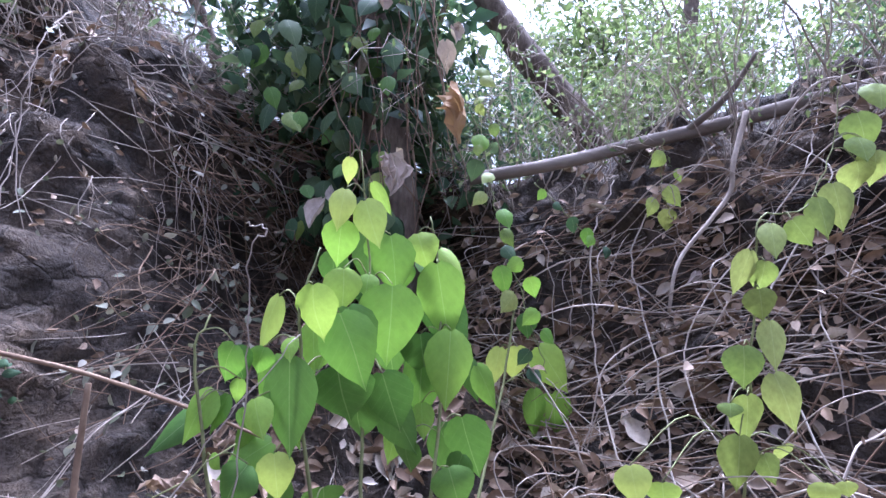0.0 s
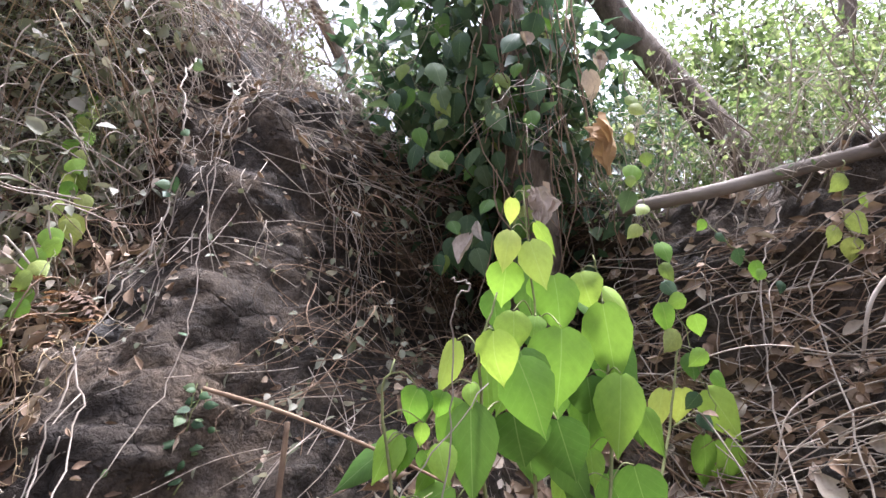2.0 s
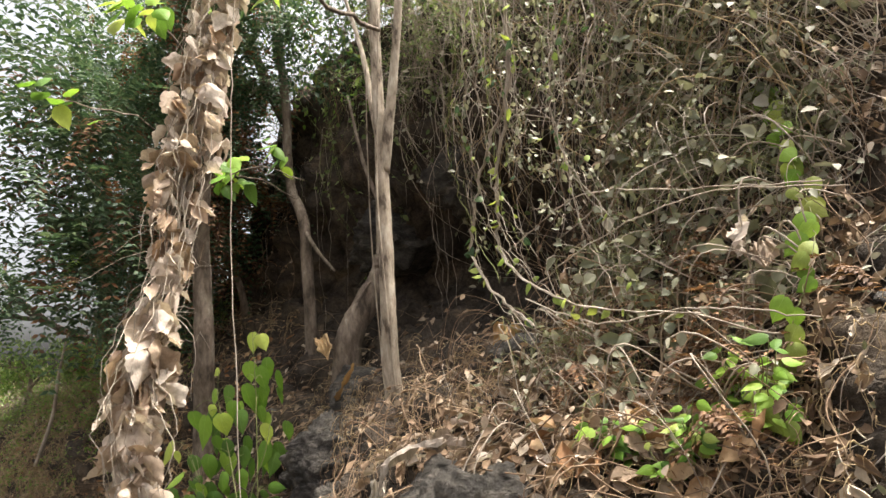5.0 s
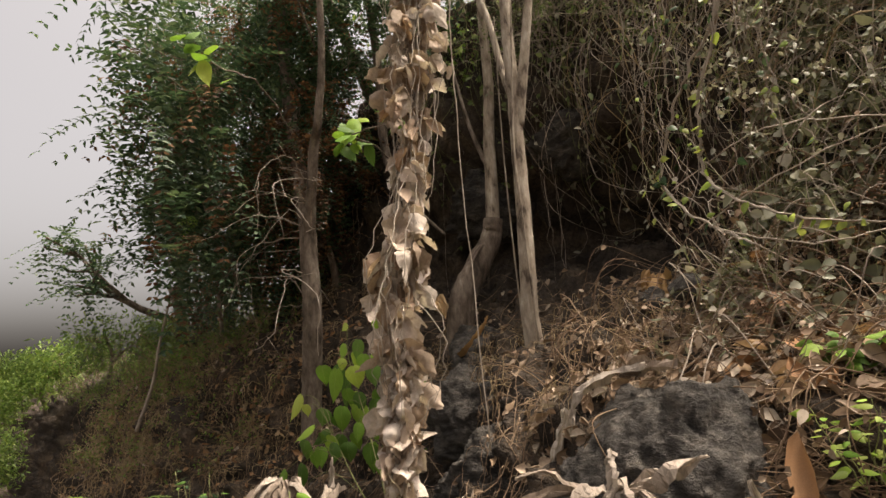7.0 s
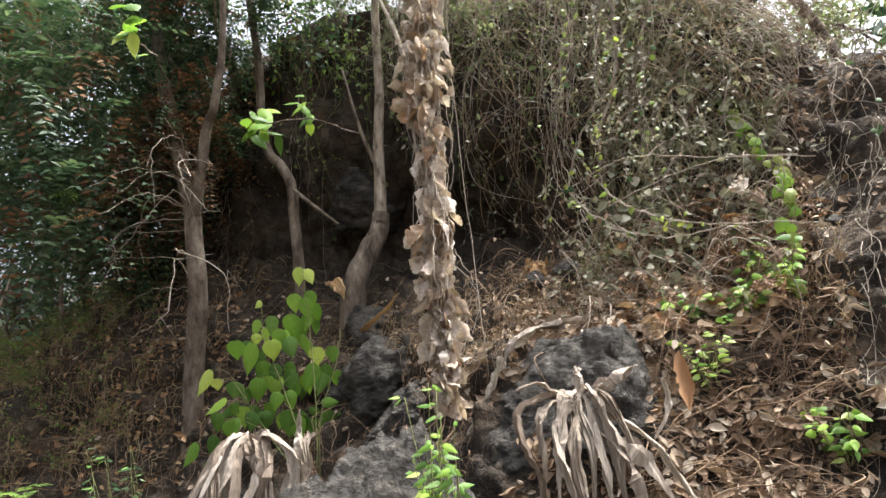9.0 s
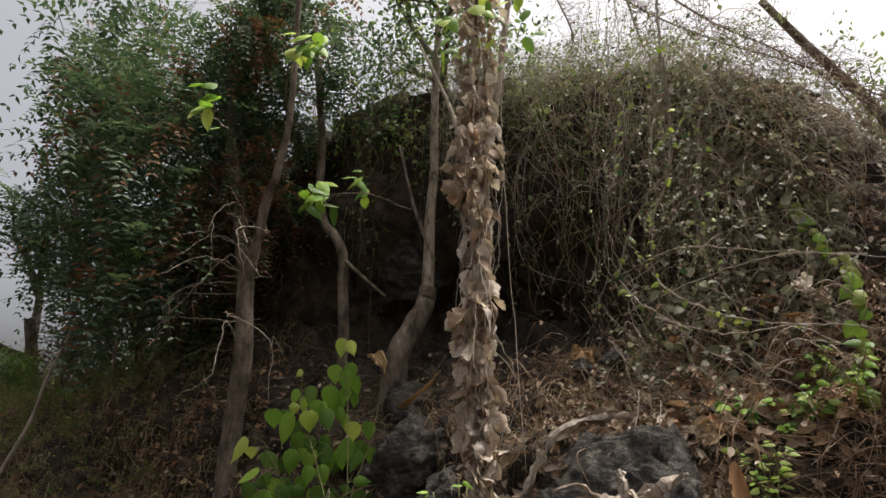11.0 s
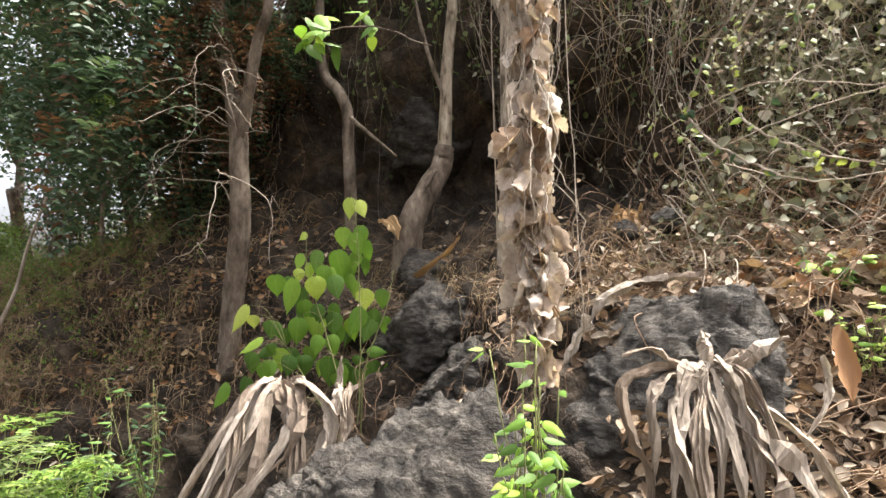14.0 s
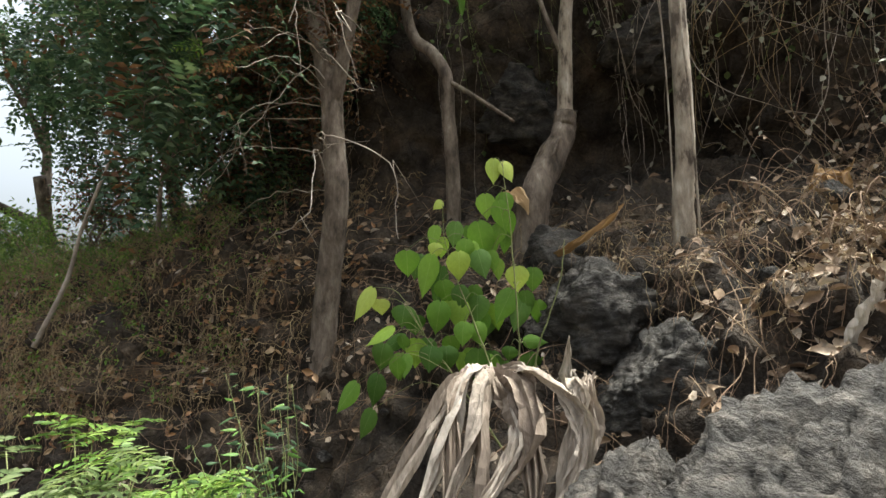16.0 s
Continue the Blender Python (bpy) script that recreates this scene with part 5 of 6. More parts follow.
knee = thing("tree", (-5.35, 1.4, 1.7), "slender tree with a swollen knotted base on the ledge", "tree")
knee_trunk = trunk_part(knee, "trunk", [(-5.16, 1.08, 1.3), (-5.11, 1.08, 1.65), (-5.07, 1.12, 1.95), (-5.03, 1.27, 2.2), (-4.99, 1.39, 2.42), (-4.98, 1.43, 2.6)], .135, .085, BARK_DARK, 88)
trunk_part(knee_trunk, "stem", [(-4.99, 1.42, 2.45), (-4.98, 1.44, 2.8), (-4.95, 1.45, 3.37), (-4.88, 1.45, 3.85), (-4.8, 1.4, 4.6), (-4.6, 1.3, 5.6)], .066, .035, BARK_PALE, 89)
for k in range(5):
    a = 1.1 + k * .75
    trunk_part(knee_trunk, "root", [(-5.0, 1.38, 2.40), (-5.0 + .12 * math.cos(a), 1.34 - .10 * math.sin(a), 2.34), (-5.02 + .2 * math.cos(a), 1.28 - .16 * math.sin(a), 2.2 - .05 * k)], .022, .008, BARK_DARK, 400 + k, sides=6)
trunk_part(knee_trunk, "stem", [(-4.96, 1.45, 3.0), (-5.1, 1.35, 3.5), (-5.25, 1.3, 4.2)], .025, .012, BARK_DARK, 90)
snake = thing("tree", (-5.8, 1.0, 2.1), "thin crooked dark tree stem", "tree")
snake_trunk = trunk_part(snake, "trunk", [(-5.8, 1.0, 1.5), (-5.79, 1.0, 2.24), (-5.82, 1.0, 2.7), (-5.84, 1.0, 3.05), (-6.0, 1.0, 3.3), (-6.2, 1.0, 3.5), (-6.31, 1.0, 3.9), (-6.3, 1.0, 4.6), (-6.4, .9, 6.2)], .06, .045, BARK_DARK, 91)
trunk_part(snake_trunk, "branch", [(-5.83, 1.0, 3.0), (-5.5, 1.0, 2.75), (-5.2, 1.05, 2.5)], .022, .012, BARK_DARK, 92)

# tree with grey trunk, bare drooping twigs
grey_tree = thing("tree", (-6.3, .1, .5), "grey-barked tree with bare drooping twigs and feathery leaves", "tree")
grey_tree_trunk = trunk_part(grey_tree, "trunk", [(-6.36, .1, .2), (-6.32, .1, .69), (-6.28, .1, 1.12), (-6.14, .1, 1.88), (-6.17, .1, 2.4), (-6.2, .1, 2.76), (-6.38, .1, 3.3), (-6.53, .1, 3.78), (-6.75, .1, 4.4), (-6.9, .1, 5.5)], .105, .06, BARK_DARK, 93)
trunk_part(grey_tree_trunk, "limb", [(-6.17, .1, 2.65), (-6.06, .1, 2.93), (-5.87, .1, 3.46), (-5.7, .1, 3.68), (-5.5, .1, 4.4), (-5.3, .0, 6.0)], .06, .025, BARK_DARK, 94)
rnd = random.Random(95)
for k in range(15):
    a = Acc()
    s = Vector((-6.18, .08, rnd.uniform(2.0, 3.3)))
    dx = rnd.uniform(-1.1, .9)
    p1 = s + Vector((dx * 0.4, rnd.uniform(-.4, .1), rnd.uniform(-.05, .25)))
    p2 = s + Vector((dx, rnd.uniform(-.6, .1), rnd.uniform(-.5, .1)))
    p3 = p2 + Vector((rnd.uniform(-.4, .3), rnd.uniform(-.2, .1), -rnd.uniform(.0, .6)))
    line = rough_line([s, p1, p2, p3], .012, rnd, 7)
    a.tube(line, rnd.uniform(.004, .007), .002, 5)
    for q in line[8::7]:
        a.tube([q, q + rvec(rnd, .12), q + rvec(rnd, .22)], .003, .0015, 4)
    part("twig", a.mesh("twig", TWIG if k % 4 else TWIG_BROWN), grey_tree_trunk)


# ---------- crowns left and behind ----------
tree("dense dark tree with fine feathery leaves", (-9.4, .4, 1.6), (.1, -.1, 1), 1.6, .12, 3, 101, FOLIAGE_DARK, 4, (.072, .036), BARK_DARK, "frond", .85, .02, (FOLIAGE_RUST, .10),
     fill=[((-9.3, -.3, 5.0), (1.6, 1.0, 2.2), 420), ((-9.0, -.3, 3.0), (1.4, .6, 1.0), 170)])
tree("dense dark tree with fine feathery leaves", (-8.0, .9, 2.4), (.05, -.3, 1), 1.2, .10, 3, 102, FOLIAGE_DARK, 4, (.068, .034), BARK_DARK, "frond", .85, .0, (FOLIAGE_RUST, .22),
     fill=[((-7.8, .2, 4.8), (1.3, .8, 2.0), 330), ((-7.7, .3, 3.0), (.9, .5, .8), 150)])
tree("dense dark tree with fine feathery leaves", (-11.4, -.4, 1.4), (.2, -.1, 1), 1.6, .12, 3, 103, FOLIAGE_DARK, 5, (.09, .045), BARK_DARK, "frond", .85, .05,
     fill=[((-11.0, -.5, 4.6), (.8, .7, 1.8), 70)])
tree("feathery dark-leaved tree leaning out from the far bank", (-8.2, -.4, 1.5), (.45, -.2, 1), .9, .03, 3, 97, FOLIAGE_DARK, 3, (.115, .036), BARK_DARK, "frond", .8, .05, (FOLIAGE_RUST, .12),
     fill=[((-6.65, -1.0, 3.75), (.75, .55, 1.1), 105), ((-6.9, -.9, 2.7), (.5, .4, .5), 40), ((-6.7, -1.25, 5.0), (.85, .6, .8), 75)])
tree("small tree with withered rust-brown leaves", (-7.2, .7, 2.3), (.1, -.3, 1), .8, .05, 3, 104, FOLIAGE_RUST, 6, (.06, .028), BARK_DARK, "frond", .85, .0, (FOLIAGE_DARK, .35),
     fill=[((-7.0, .2, 3.6), (.9, .5, .8), 150)])
tree("tree with dark feathery leaves over the recess", (-7.0, 1.2, 4.6), (.2, -.4, 1), 1.0, .08, 3, 99, FOLIAGE_DARK, 5, (.07, .036), BARK_DARK, "frond", .9, .05, (FOLIAGE_RUST, .2),
     fill=[((-6.6, .4, 5.3), (1.3, .8, 1.0), 260), ((-7.0, .4, 4.1), (.8, .4, .7), 90)])
tree("tree with dark green leaves above the recess", (-5.2, 2.2, 4.7), (0, -.3, 1), 1.0, .08, 3, 109, FOLIAGE_DARK, 20, (.08, .04), BARK_DARK, "simple", .9, .05, (FOLIAGE_LIGHT, .3),
     fill=[((-5.6, 1.5, 5.3), (1.8, .8, .9), 240)])
tree("shrub with light green leaves on the far slope", (-12.5, -2.5, .9), (0, 0, 1), .4, .04, 4, 105, FOLIAGE_LIGHT, 20, (.09, .035), BARK_DARK, "simple", .9, .1, name="shrub")
tree("shrub with light green leaves on the far slope", (-15.5, -4.6, .6), (0, 0, 1), .45, .05, 4, 106, FOLIAGE_LIGHT, 24, (.1, .04), BARK_DARK, "simple", .9, .1, name="shrub")
tree("shrub with light green leaves on the far slope", (-10.5, -1.6, 1.3), (0, 0, 1), .5, .04, 4, 107, FOLIAGE_LIGHT, 16, (.07, .03), BARK_DARK, "simple", .9, .1, name="shrub")
tree("brown shrub on the terrace", (-9.2, -.6, 1.6), (0, 0, 1), .35, .03, 4, 108, FOLIAGE_RUST, 12, (.05, .02), BARK_DARK, "simple", .9, .1, name="shrub")

for k, (x, y, z, l, sd) in enumerate(((1.2, 8.5, 2.9, 2.0, 1), (3.6, 7.5, 2.8, 1.7, 2), (5.6, 8.2, 3.0, 1.9, 3), (8.0, 7.0, 3.0, 1.8, 4), (-1.6, 9.5, 3.2, 2.0, 5), (4.6, 11.5, 3.2, 2.4, 6), (9.5, 11, 3.2, 2.4, 7), (2.4, 5.6, 2.5, 1.0, 8))):
    tree("tree with sunlit yellowish-green foliage behind the bank", (x, y, z - .3), (rnd.uniform(-.15, .15), 0, 1), l, .06 + .02 * l, 4, 110 + sd, FOLIAGE_BACK, 20, (.12, .06), BARK_DARK, "simple", .85, .02, fill=[((x, y - .3, z + l * 1.1), (l * 1.0, l * .6, l * 1.3), 65)])
for k, (x, y, z, l) in enumerate(((1.1, 4.2, 2.5, .55), (2.3, 3.6, 2.6, .5), (3.2, 3.2, 2.7, .6), (1.7, 5.2, 2.6, .7), (.6, 5.0, 2.7, .6), (4.2, 4.2, 2.8, .7))):
    tree("bush with small leaves on the bank top", (x, y, z - .2), (0, -.1, 1), l, .03, 4, 130 + k, FOLIAGE_BACK if k % 2 else FOLIAGE_DARK, 22, (.06, .03), BARK_DARK, "simple", .95, .0, name="shrub")

tree("dark leafy undergrowth behind the overgrown trunk", (.15, 3.3, 2.4), (-.25, -.1, 1), .5, .04, 3, 140, FOLIAGE_DARK, 11, (.13, .08), BARK_DARK, "simple", .9, .0, name="shrub",
     fill=[((-.15, 3.15, 3.4), (.6, .45, 1.2), 210), ((.25, 3.0, 2.6), (.5, .3, .4), 50)])

for k, (x, y, z, l) in enumerate(((-10.22, -2.88, 1.28, 0.30), (-11.19, -2.66, 1.60, 0.28), (-9.75, -2.85, 0.63, 0.28), (-11.18, -1.69, 1.86, 0.16), (-10.69, -0.86, 2.00, 0.16))):
    tree("light green sunlit bush on the terrace edge", (x, y, z - l * 1.6), (0, -.1, 1), l, .02, 4, 170 + k, FOLIAGE_LIGHT, 26, (.055, .022), BARK_DARK, "simple", .95, .1, name="shrub")

# light-leaved bush at the foot of the bank
for k, (x, y) in enumerate(((-5.55, -1.8), (-5.4, -1.45), (-5.75, -2.1), (-5.95, -1.5))):
    r = random.Random(140 + k)
    z = ground_z(x, y)
    e = thing("fern_bush", (x, y, z), "bush with light green compound leaves at the bank's foot", "bush", "bushes with compound leaves")
    c = Cloud(150 + k)
    for _ in range(20):
        a = Acc()
        top = Vector((x + r.uniform(-.34, .34), y + r.uniform(-.32, .32), z + r.uniform(.3, 1.05) * (.9 + .2 * math.sin(k * 2.3 + 1))))
        a.tube(bez([(x, y, z), (x * .6 + top.x * .4, y * .6 + top.y * .4, z + .3), top], 5), .006, .003, 5)
        part("stem", a.mesh("stem", STEM), e)
        for _ in range(5):
            ang = r.uniform(0, 6.28)
            c.frond(top + rvec(r, .06), (math.cos(ang), math.sin(ang), r.uniform(-.1, .6)), r.uniform(.14, .26), 6, r.uniform(.05, .095), .022)
    part("foliage", c.mesh("foliage", FOLIAGE_LIGHT if k % 2 else FOLIAGE_BACK, True), e)

# feathery sprigs that stand out before the dark tree
for k, (p, mat) in enumerate((((-6.15, -.88, 2.80), FOLIAGE_LIGHT), ((-5.75, -.9, 2.52), FOLIAGE_RUST), ((-5.9, -.7, 2.75), FOLIAGE_RUST), ((-7.24, -.68, 2.3), FOLIAGE_RUST), ((-7.34, -.26, 1.75), FOLIAGE_RUST))):
    r = random.Random(160 + k)
    e = thing("leaf_sprig", p, "drooping feathery sprig on a thin twig", "branch")
    a, c = Acc(), Cloud(165 + k)
    q = Vector(p)
    a.tube(rough_line([(-6.2, .08, p[2] + .25), ((p[0] - 6.2) / 2, (p[1] + .08) / 2, p[2] + .28), q], .015, r, 6), .004, .002, 5)
    part("stem", a.mesh("stem", TWIG), e)
    for _ in range(3):
        c.frond(q + rvec(r, .04), (r.uniform(-1, -.3), r.uniform(-.7, -.1), r.uniform(-.25, .25)), r.uniform(.16, .24), 7, .06, .018)
    part("foliage", c.mesh("foliage", mat), e)


# ---------- tangles, roots and litter ----------
def creep(r, x, s, steps, heading, wander, h0, h1, step=0.05, within=(-99, 99)):
    """A line that creeps over the bank, rising off it and falling back."""
    pts, ph = [], r.uniform(0, 6)
    for k in range(steps):
        p, n = on_bank(x, min(max(s, 0.0), 0.99))
        h = h0 + (h1 - h0) * (0.5 + 0.5 * math.sin(ph + k * 0.35)) * math.sin(math.pi * min(k / steps + 0.08, 1))
        pts.append(p + n * h + rvec(r, 0.005))
        heading += r.uniform(-wander, wander)
        if not within[0] - .1 < x + math.cos(heading) * step < within[1] + .1:
            heading = math.pi - heading
        x += math.cos(heading) * step
        s += math.sin(heading) * step / 5.6
    return pts


def smooth_pts(pts):
    out = list(pts)
    for _ in range(3):
        out = [out[0]] + [(p + q * 2 + w) / 4 for p, q, w in zip(out, out[1:], out[2:])] + [out[-1]]
    return out


def tangle(label, xr, sr, count, steps, radius, mat, seed, down=0.35, wander=0.35, lift=(0.01, 0.12), leaves=0.0, leaf=(.05, .034), leaf_mat=None, name="twig_tangle", singles=0):
    r = random.Random(seed)
    a, c = Acc(), Cloud(seed + 1)
    owner = None
    if singles:
        owner = thing("creeper", on_bank((xr[0] + xr[1]) / 2, (sr[0] + sr[1]) / 2)[0], label, "creeper", "creepers on the bank")
    for k in range(count):
        x, s = r.uniform(*xr), r.uniform(*sr)
        heading = -math.pi / 2 + r.uniform(-.6, .6) if r.random() < down else r.choice((0, math.pi)) + r.uniform(-.7, .7)
        line = smooth_pts(creep(r, x, s, r.randint(steps // 2, steps), heading, wander, lift[0], r.uniform(*lift) * 1.8, within=xr))
        rad = radius * (r.uniform(0.7, 1.5) if k < singles else r.uniform(0.4, 1.3))
        if k < singles:
            one = Acc()
            one.tube(line, rad, rad * 0.6, 5)
            part("stem", one.mesh("stem", mat), owner)
        else:
            a.tube(line, rad, rad * 0.6, 4)
        for q in line[1:]:
            if r.random() < leaves:
                c.leaf(q, rvec(r) + Vector((0, -.3, -.5)), rvec(r) + Vector((0, -.7, .5)), leaf[0] * r.uniform(.4, 1.3), leaf[1] * r.uniform(.6, 1.2))
    tagged(new(name, a.mesh(name, mat)), label, "tangle", kind="stuff")
    if c.c:
        tagged(new("vine_leaves", c.mesh("vine_leaves", leaf_mat or SPECK, True)), "small grey-green leaves scattered through the tangle", "leaves", kind="stuff")


tangle("dense tangle of tan twigs and creepers over the bank", (-2.9, -1.5), (.38, .80), 210, 26, .0032, TWIG, 201, .14, .26, (.05, .34), .16, singles=130)
tangle("tangle of brown dead creepers over the bank", (-2.9, -1.4), (.34, .78), 270, 24, .003, TWIG_BROWN, 202, .2, .3, (.02, .24), .2, leaf_mat=LITTER, singles=80)
tangle("tangle of brown dead creepers under the boulder ledge", (-2.2, -1.3), (.05, .36), 240, 24, .003, TWIG_BROWN, 203, .3, .3, (.01, .14), .12, leaf_mat=LITTER, singles=40)
tangle("heap of pale grey dead twigs on the bank", (.6, 3.2), (.08, .62), 380, 26, .003, TWIG, 204, .35, .13, (.02, .22), .10, leaf_mat=LITTER, singles=110)
tangle("tangle of dark dead creepers on the bank", (.5, 3.0), (.15, .66), 420, 24, .003, TWIG_BROWN, 205, .4, .2, (.01, .12), .12, leaf_mat=LITTER, singles=60)
tangle("fine roots and creepers on the bare earth", (-1.35, .3), (.2, .74), 130, 26, .0018, TWIG, 206, .8, .2, (.005, .05), .22, (.04, .022), singles=60)
tangle("fine dark roots in the hollow", (-.8, .6), (.4, .78), 170, 22, .0024, TWIG_BROWN, 207, .35, .4, (.01, .14), .08, (.04, .022), singles=30)
tangle("dry twigs and small leaves over the hollow", (-.75, .25), (.42, .76), 120, 22, .0022, TWIG_BROWN, 215, .4, .4, (.05, .30), .14, (.05, .032), singles=30)
tangle("sparse brown creepers and roots in the recess", (-7.4, -3.2), (.12, .50), 230, 26, .003, TWIG_BROWN, 208, .6, .3, (.01, .12), .06, leaf_mat=LITTER, singles=50)
tangle("dry creepers and grass stems on the far bank", (-10.5, -6.8), (.05, .75), 520, 20, .0034, TWIG_BROWN, 209, .5, .35, (.01, .14), .22, (.05, .025), LITTER)
tangle("dead vine stems at the top of the bank", (-2.9, -1.5), (.66, .82), 110, 26, .003, TWIG, 210, .12, .25, (.05, .40), .3, (.055, .035), singles=40)
tangle("dead vine stems over the recess", (-4.9, -2.8), (.69, .84), 230, 26, .003, TWIG, 217, .2, .25, (.05, .34), .3, (.055, .035), singles=20)
tangle("pale creepers at the bank's top edge", (-1.7, .3), (.68, .82), 80, 26, .0028, TWIG, 211, .15, .3, (.02, .16), .05, singles=20)
tangle("leafy creepers with dull green leaves on the bank", (-2.7, -1.6), (.52, .78), 120, 20, .0022, STEM, 212, .5, .3, (.06, .30), .36, (.085, .065))
tangle("leafy creepers with dull green leaves near the recess", (-2.95, -2.2), (.42, .74), 110, 20, .0022, STEM, 213, .5, .3, (.06, .30), .3, (.06, .042))
tangle("arching straw-coloured stems on the high bank", (-4.2, -1.6), (.66, .80), 100, 26, .0032, STRAW, 216, .1, .16, (.10, .45), .1, (.05, .03), singles=30)
tangle("thinning brown creepers at the recess's side", (-3.7, -2.75), (.34, .72), 90, 26, .003, TWIG_BROWN, 218, .4, .3, (.02, .3), .16, leaf_mat=LITTER, singles=30)
tangle("leafy creepers over the recess", (-6.5, -3.0), (.745, .86), 150, 20, .0022, STEM, 214, .4, .35, (.05, .3), .5, (.065, .045), FOLIAGE_BACK)


def hanging(label, rows, mat, seed, radius=.0022, name="hanging_roots", gap=.02):
    """Long roots and dry stems that hang freely."""
    r = random.Random(seed)
    a = Acc()
    for (x0, x1, s0, s1, count, l0, l1) in rows:
        for _ in range(count):
            p, n = on_bank(r.uniform(x0, x1), r.uniform(s0, s1))
            l = r.uniform(l0, l1)
            q = p + Vector((0, -r.uniform(.02, .16), .02))
            line = [p, q, q + Vector((r.uniform(-.06, .06), -r.uniform(0, .06), -l * .5)), q + Vector((r.uniform(-.1, .1), -r.uniform(0, .08), -l))]
            a.tube(rough_line(line, gap, r, 5), radius * r.uniform(.6, 1.5), radius * .5, 4)
    tagged(new(name, a.mesh(name, mat)), label, "roots", kind="stuff")


hanging("dry straw-coloured grass and roots hanging from the ledges", [(-4.6, -3.0, .28, .46, 200, .15, .45), (-3.4, -1.9, .40, .55, 220, .15, .45), (-2.1, -1.2, .3, .5, 140, .1, .35), (-5.4, -4.4, .30, .42, 90, .1, .3)], STRAW, 221, .0018, "dry_grass", .012)
hanging("long thin roots hanging over the bank", [(-7.2, -3.4, .66, .76, 22, .5, 1.9), (-3.0, -1.5, .6, .78, 34, .4, 1.3), (-1.3, -.6, .55, .72, 26, .6, 1.3), (.5, 2.5, .5, .72, 40, .3, .9)], TWIG, 222, .0024)
hanging("rust-brown dead grass on the far bank", [(-9.8, -6.4, .12, .6, 900, .1, .38)], STRAW, 223, .003, "dry_grass", .015)
hanging("brown rootlets trailing down the earth and stones", [(-8.4, -5.6, .10, .42, 260, .12, .55), (-5.2, -3.0, .12, .32, 170, .1, .4)], TWIG_BROWN, 224, .0022, "hanging_roots", .012)


def thicket(label, xr, yr, count, height, mat, seed, leaves, leaf_mat, name="bare_thicket", arch=.8):
    """Thin upright and arching stems on the bank's top."""
    r = random.Random(seed)
    a, c = Acc(), Cloud(seed + 1)
    for _ in range(count):
        x = r.uniform(*xr)
        p, n = on_bank(x, r.uniform(*yr))
        h = height * r.uniform(.4, 1.2)
        d = Vector((r.uniform(-arch, arch), r.uniform(-arch, arch * .4), 1))
        q1 = p + d * h * .5
        q2 = q1 + Vector((d.x * h * .5, d.y * h * .5, h * r.uniform(-.1, .5)))
        line = rough_line([p, q1, q2, q2 + Vector((d.x, d.y, r.uniform(-.9, .2))) * h * .4], .02, r, 5)
        a.tube(line, r.uniform(.002, .006), .0012, 4)
        for q in line[4:]:
            if r.random() < .35:
                a.tube([q, q + rvec(r, .1), q + rvec(r, .2)], .0016, .001, 3)
            for _ in range(leaves):
                if r.random() < .5:
                    c.leaf(q + rvec(r, .06), rvec(r) + Vector((0, 0, -.4)), rvec(r) + Vector((0, 0, .7)), r.uniform(.02, .045), r.uniform(.012, .025))
    tagged(new(name, a.mesh(name, mat)), label, "thicket", kind="stuff")
    if c.c:
        tagged(new("thicket_leaves", c.mesh("thicket_leaves", leaf_mat)), "small sunlit leaves in the thicket", "leaves", kind="stuff")


thicket("thicket of thin bare stems along the bank's top", (-2.4, .2), (.74, .92), 260, .7, TWIG, 231, 1, SPECK)
thicket("leafy thicket on the high bank", (-5.8, -2.2), (.77, .9), 330, .6, TWIG, 232, 4, FOLIAGE_BACK)
thicket("sunlit leafy stems drooping over the recess", (-5.0, -2.3), (.71, .80), 320, .5, TWIG, 238, 4, FOLIAGE_BACK, arch=1.2)
thicket("dry grass and weeds on the far bank", (-9.8, -6.9), (.14, .5), 360, .2, STRAW, 239, 2, FOLIAGE_LIGHT, "green_weeds")
thicket("thin stems with small leaves on the bank top", (.2, 3.5), (.64, .9), 300, .8, TWIG, 233, 3, FOLIAGE_BACK)
thicket("thin dark stems on the high bank", (-8.5, -5), (.73, .92), 300, .8, TWIG_BROWN, 234, 3, FOLIAGE_DARK)
thicket("sunlit weeds on the terrace", (-11.5, -7.4), (.30, .62), 260, .28, STEM, 237, 3, FOLIAGE_LIGHT, "green_weeds")
thicket("low leafy scrub on the far slope", (-16, -8.5), (.3, .95), 330, .6, TWIG_BROWN, 235, 4, FOLIAGE_LIGHT)
thicket("green weeds hanging on the high bank", (-2.6, -1.7), (.60, .76), 120, .35, STEM, 236, 3, SPECK)


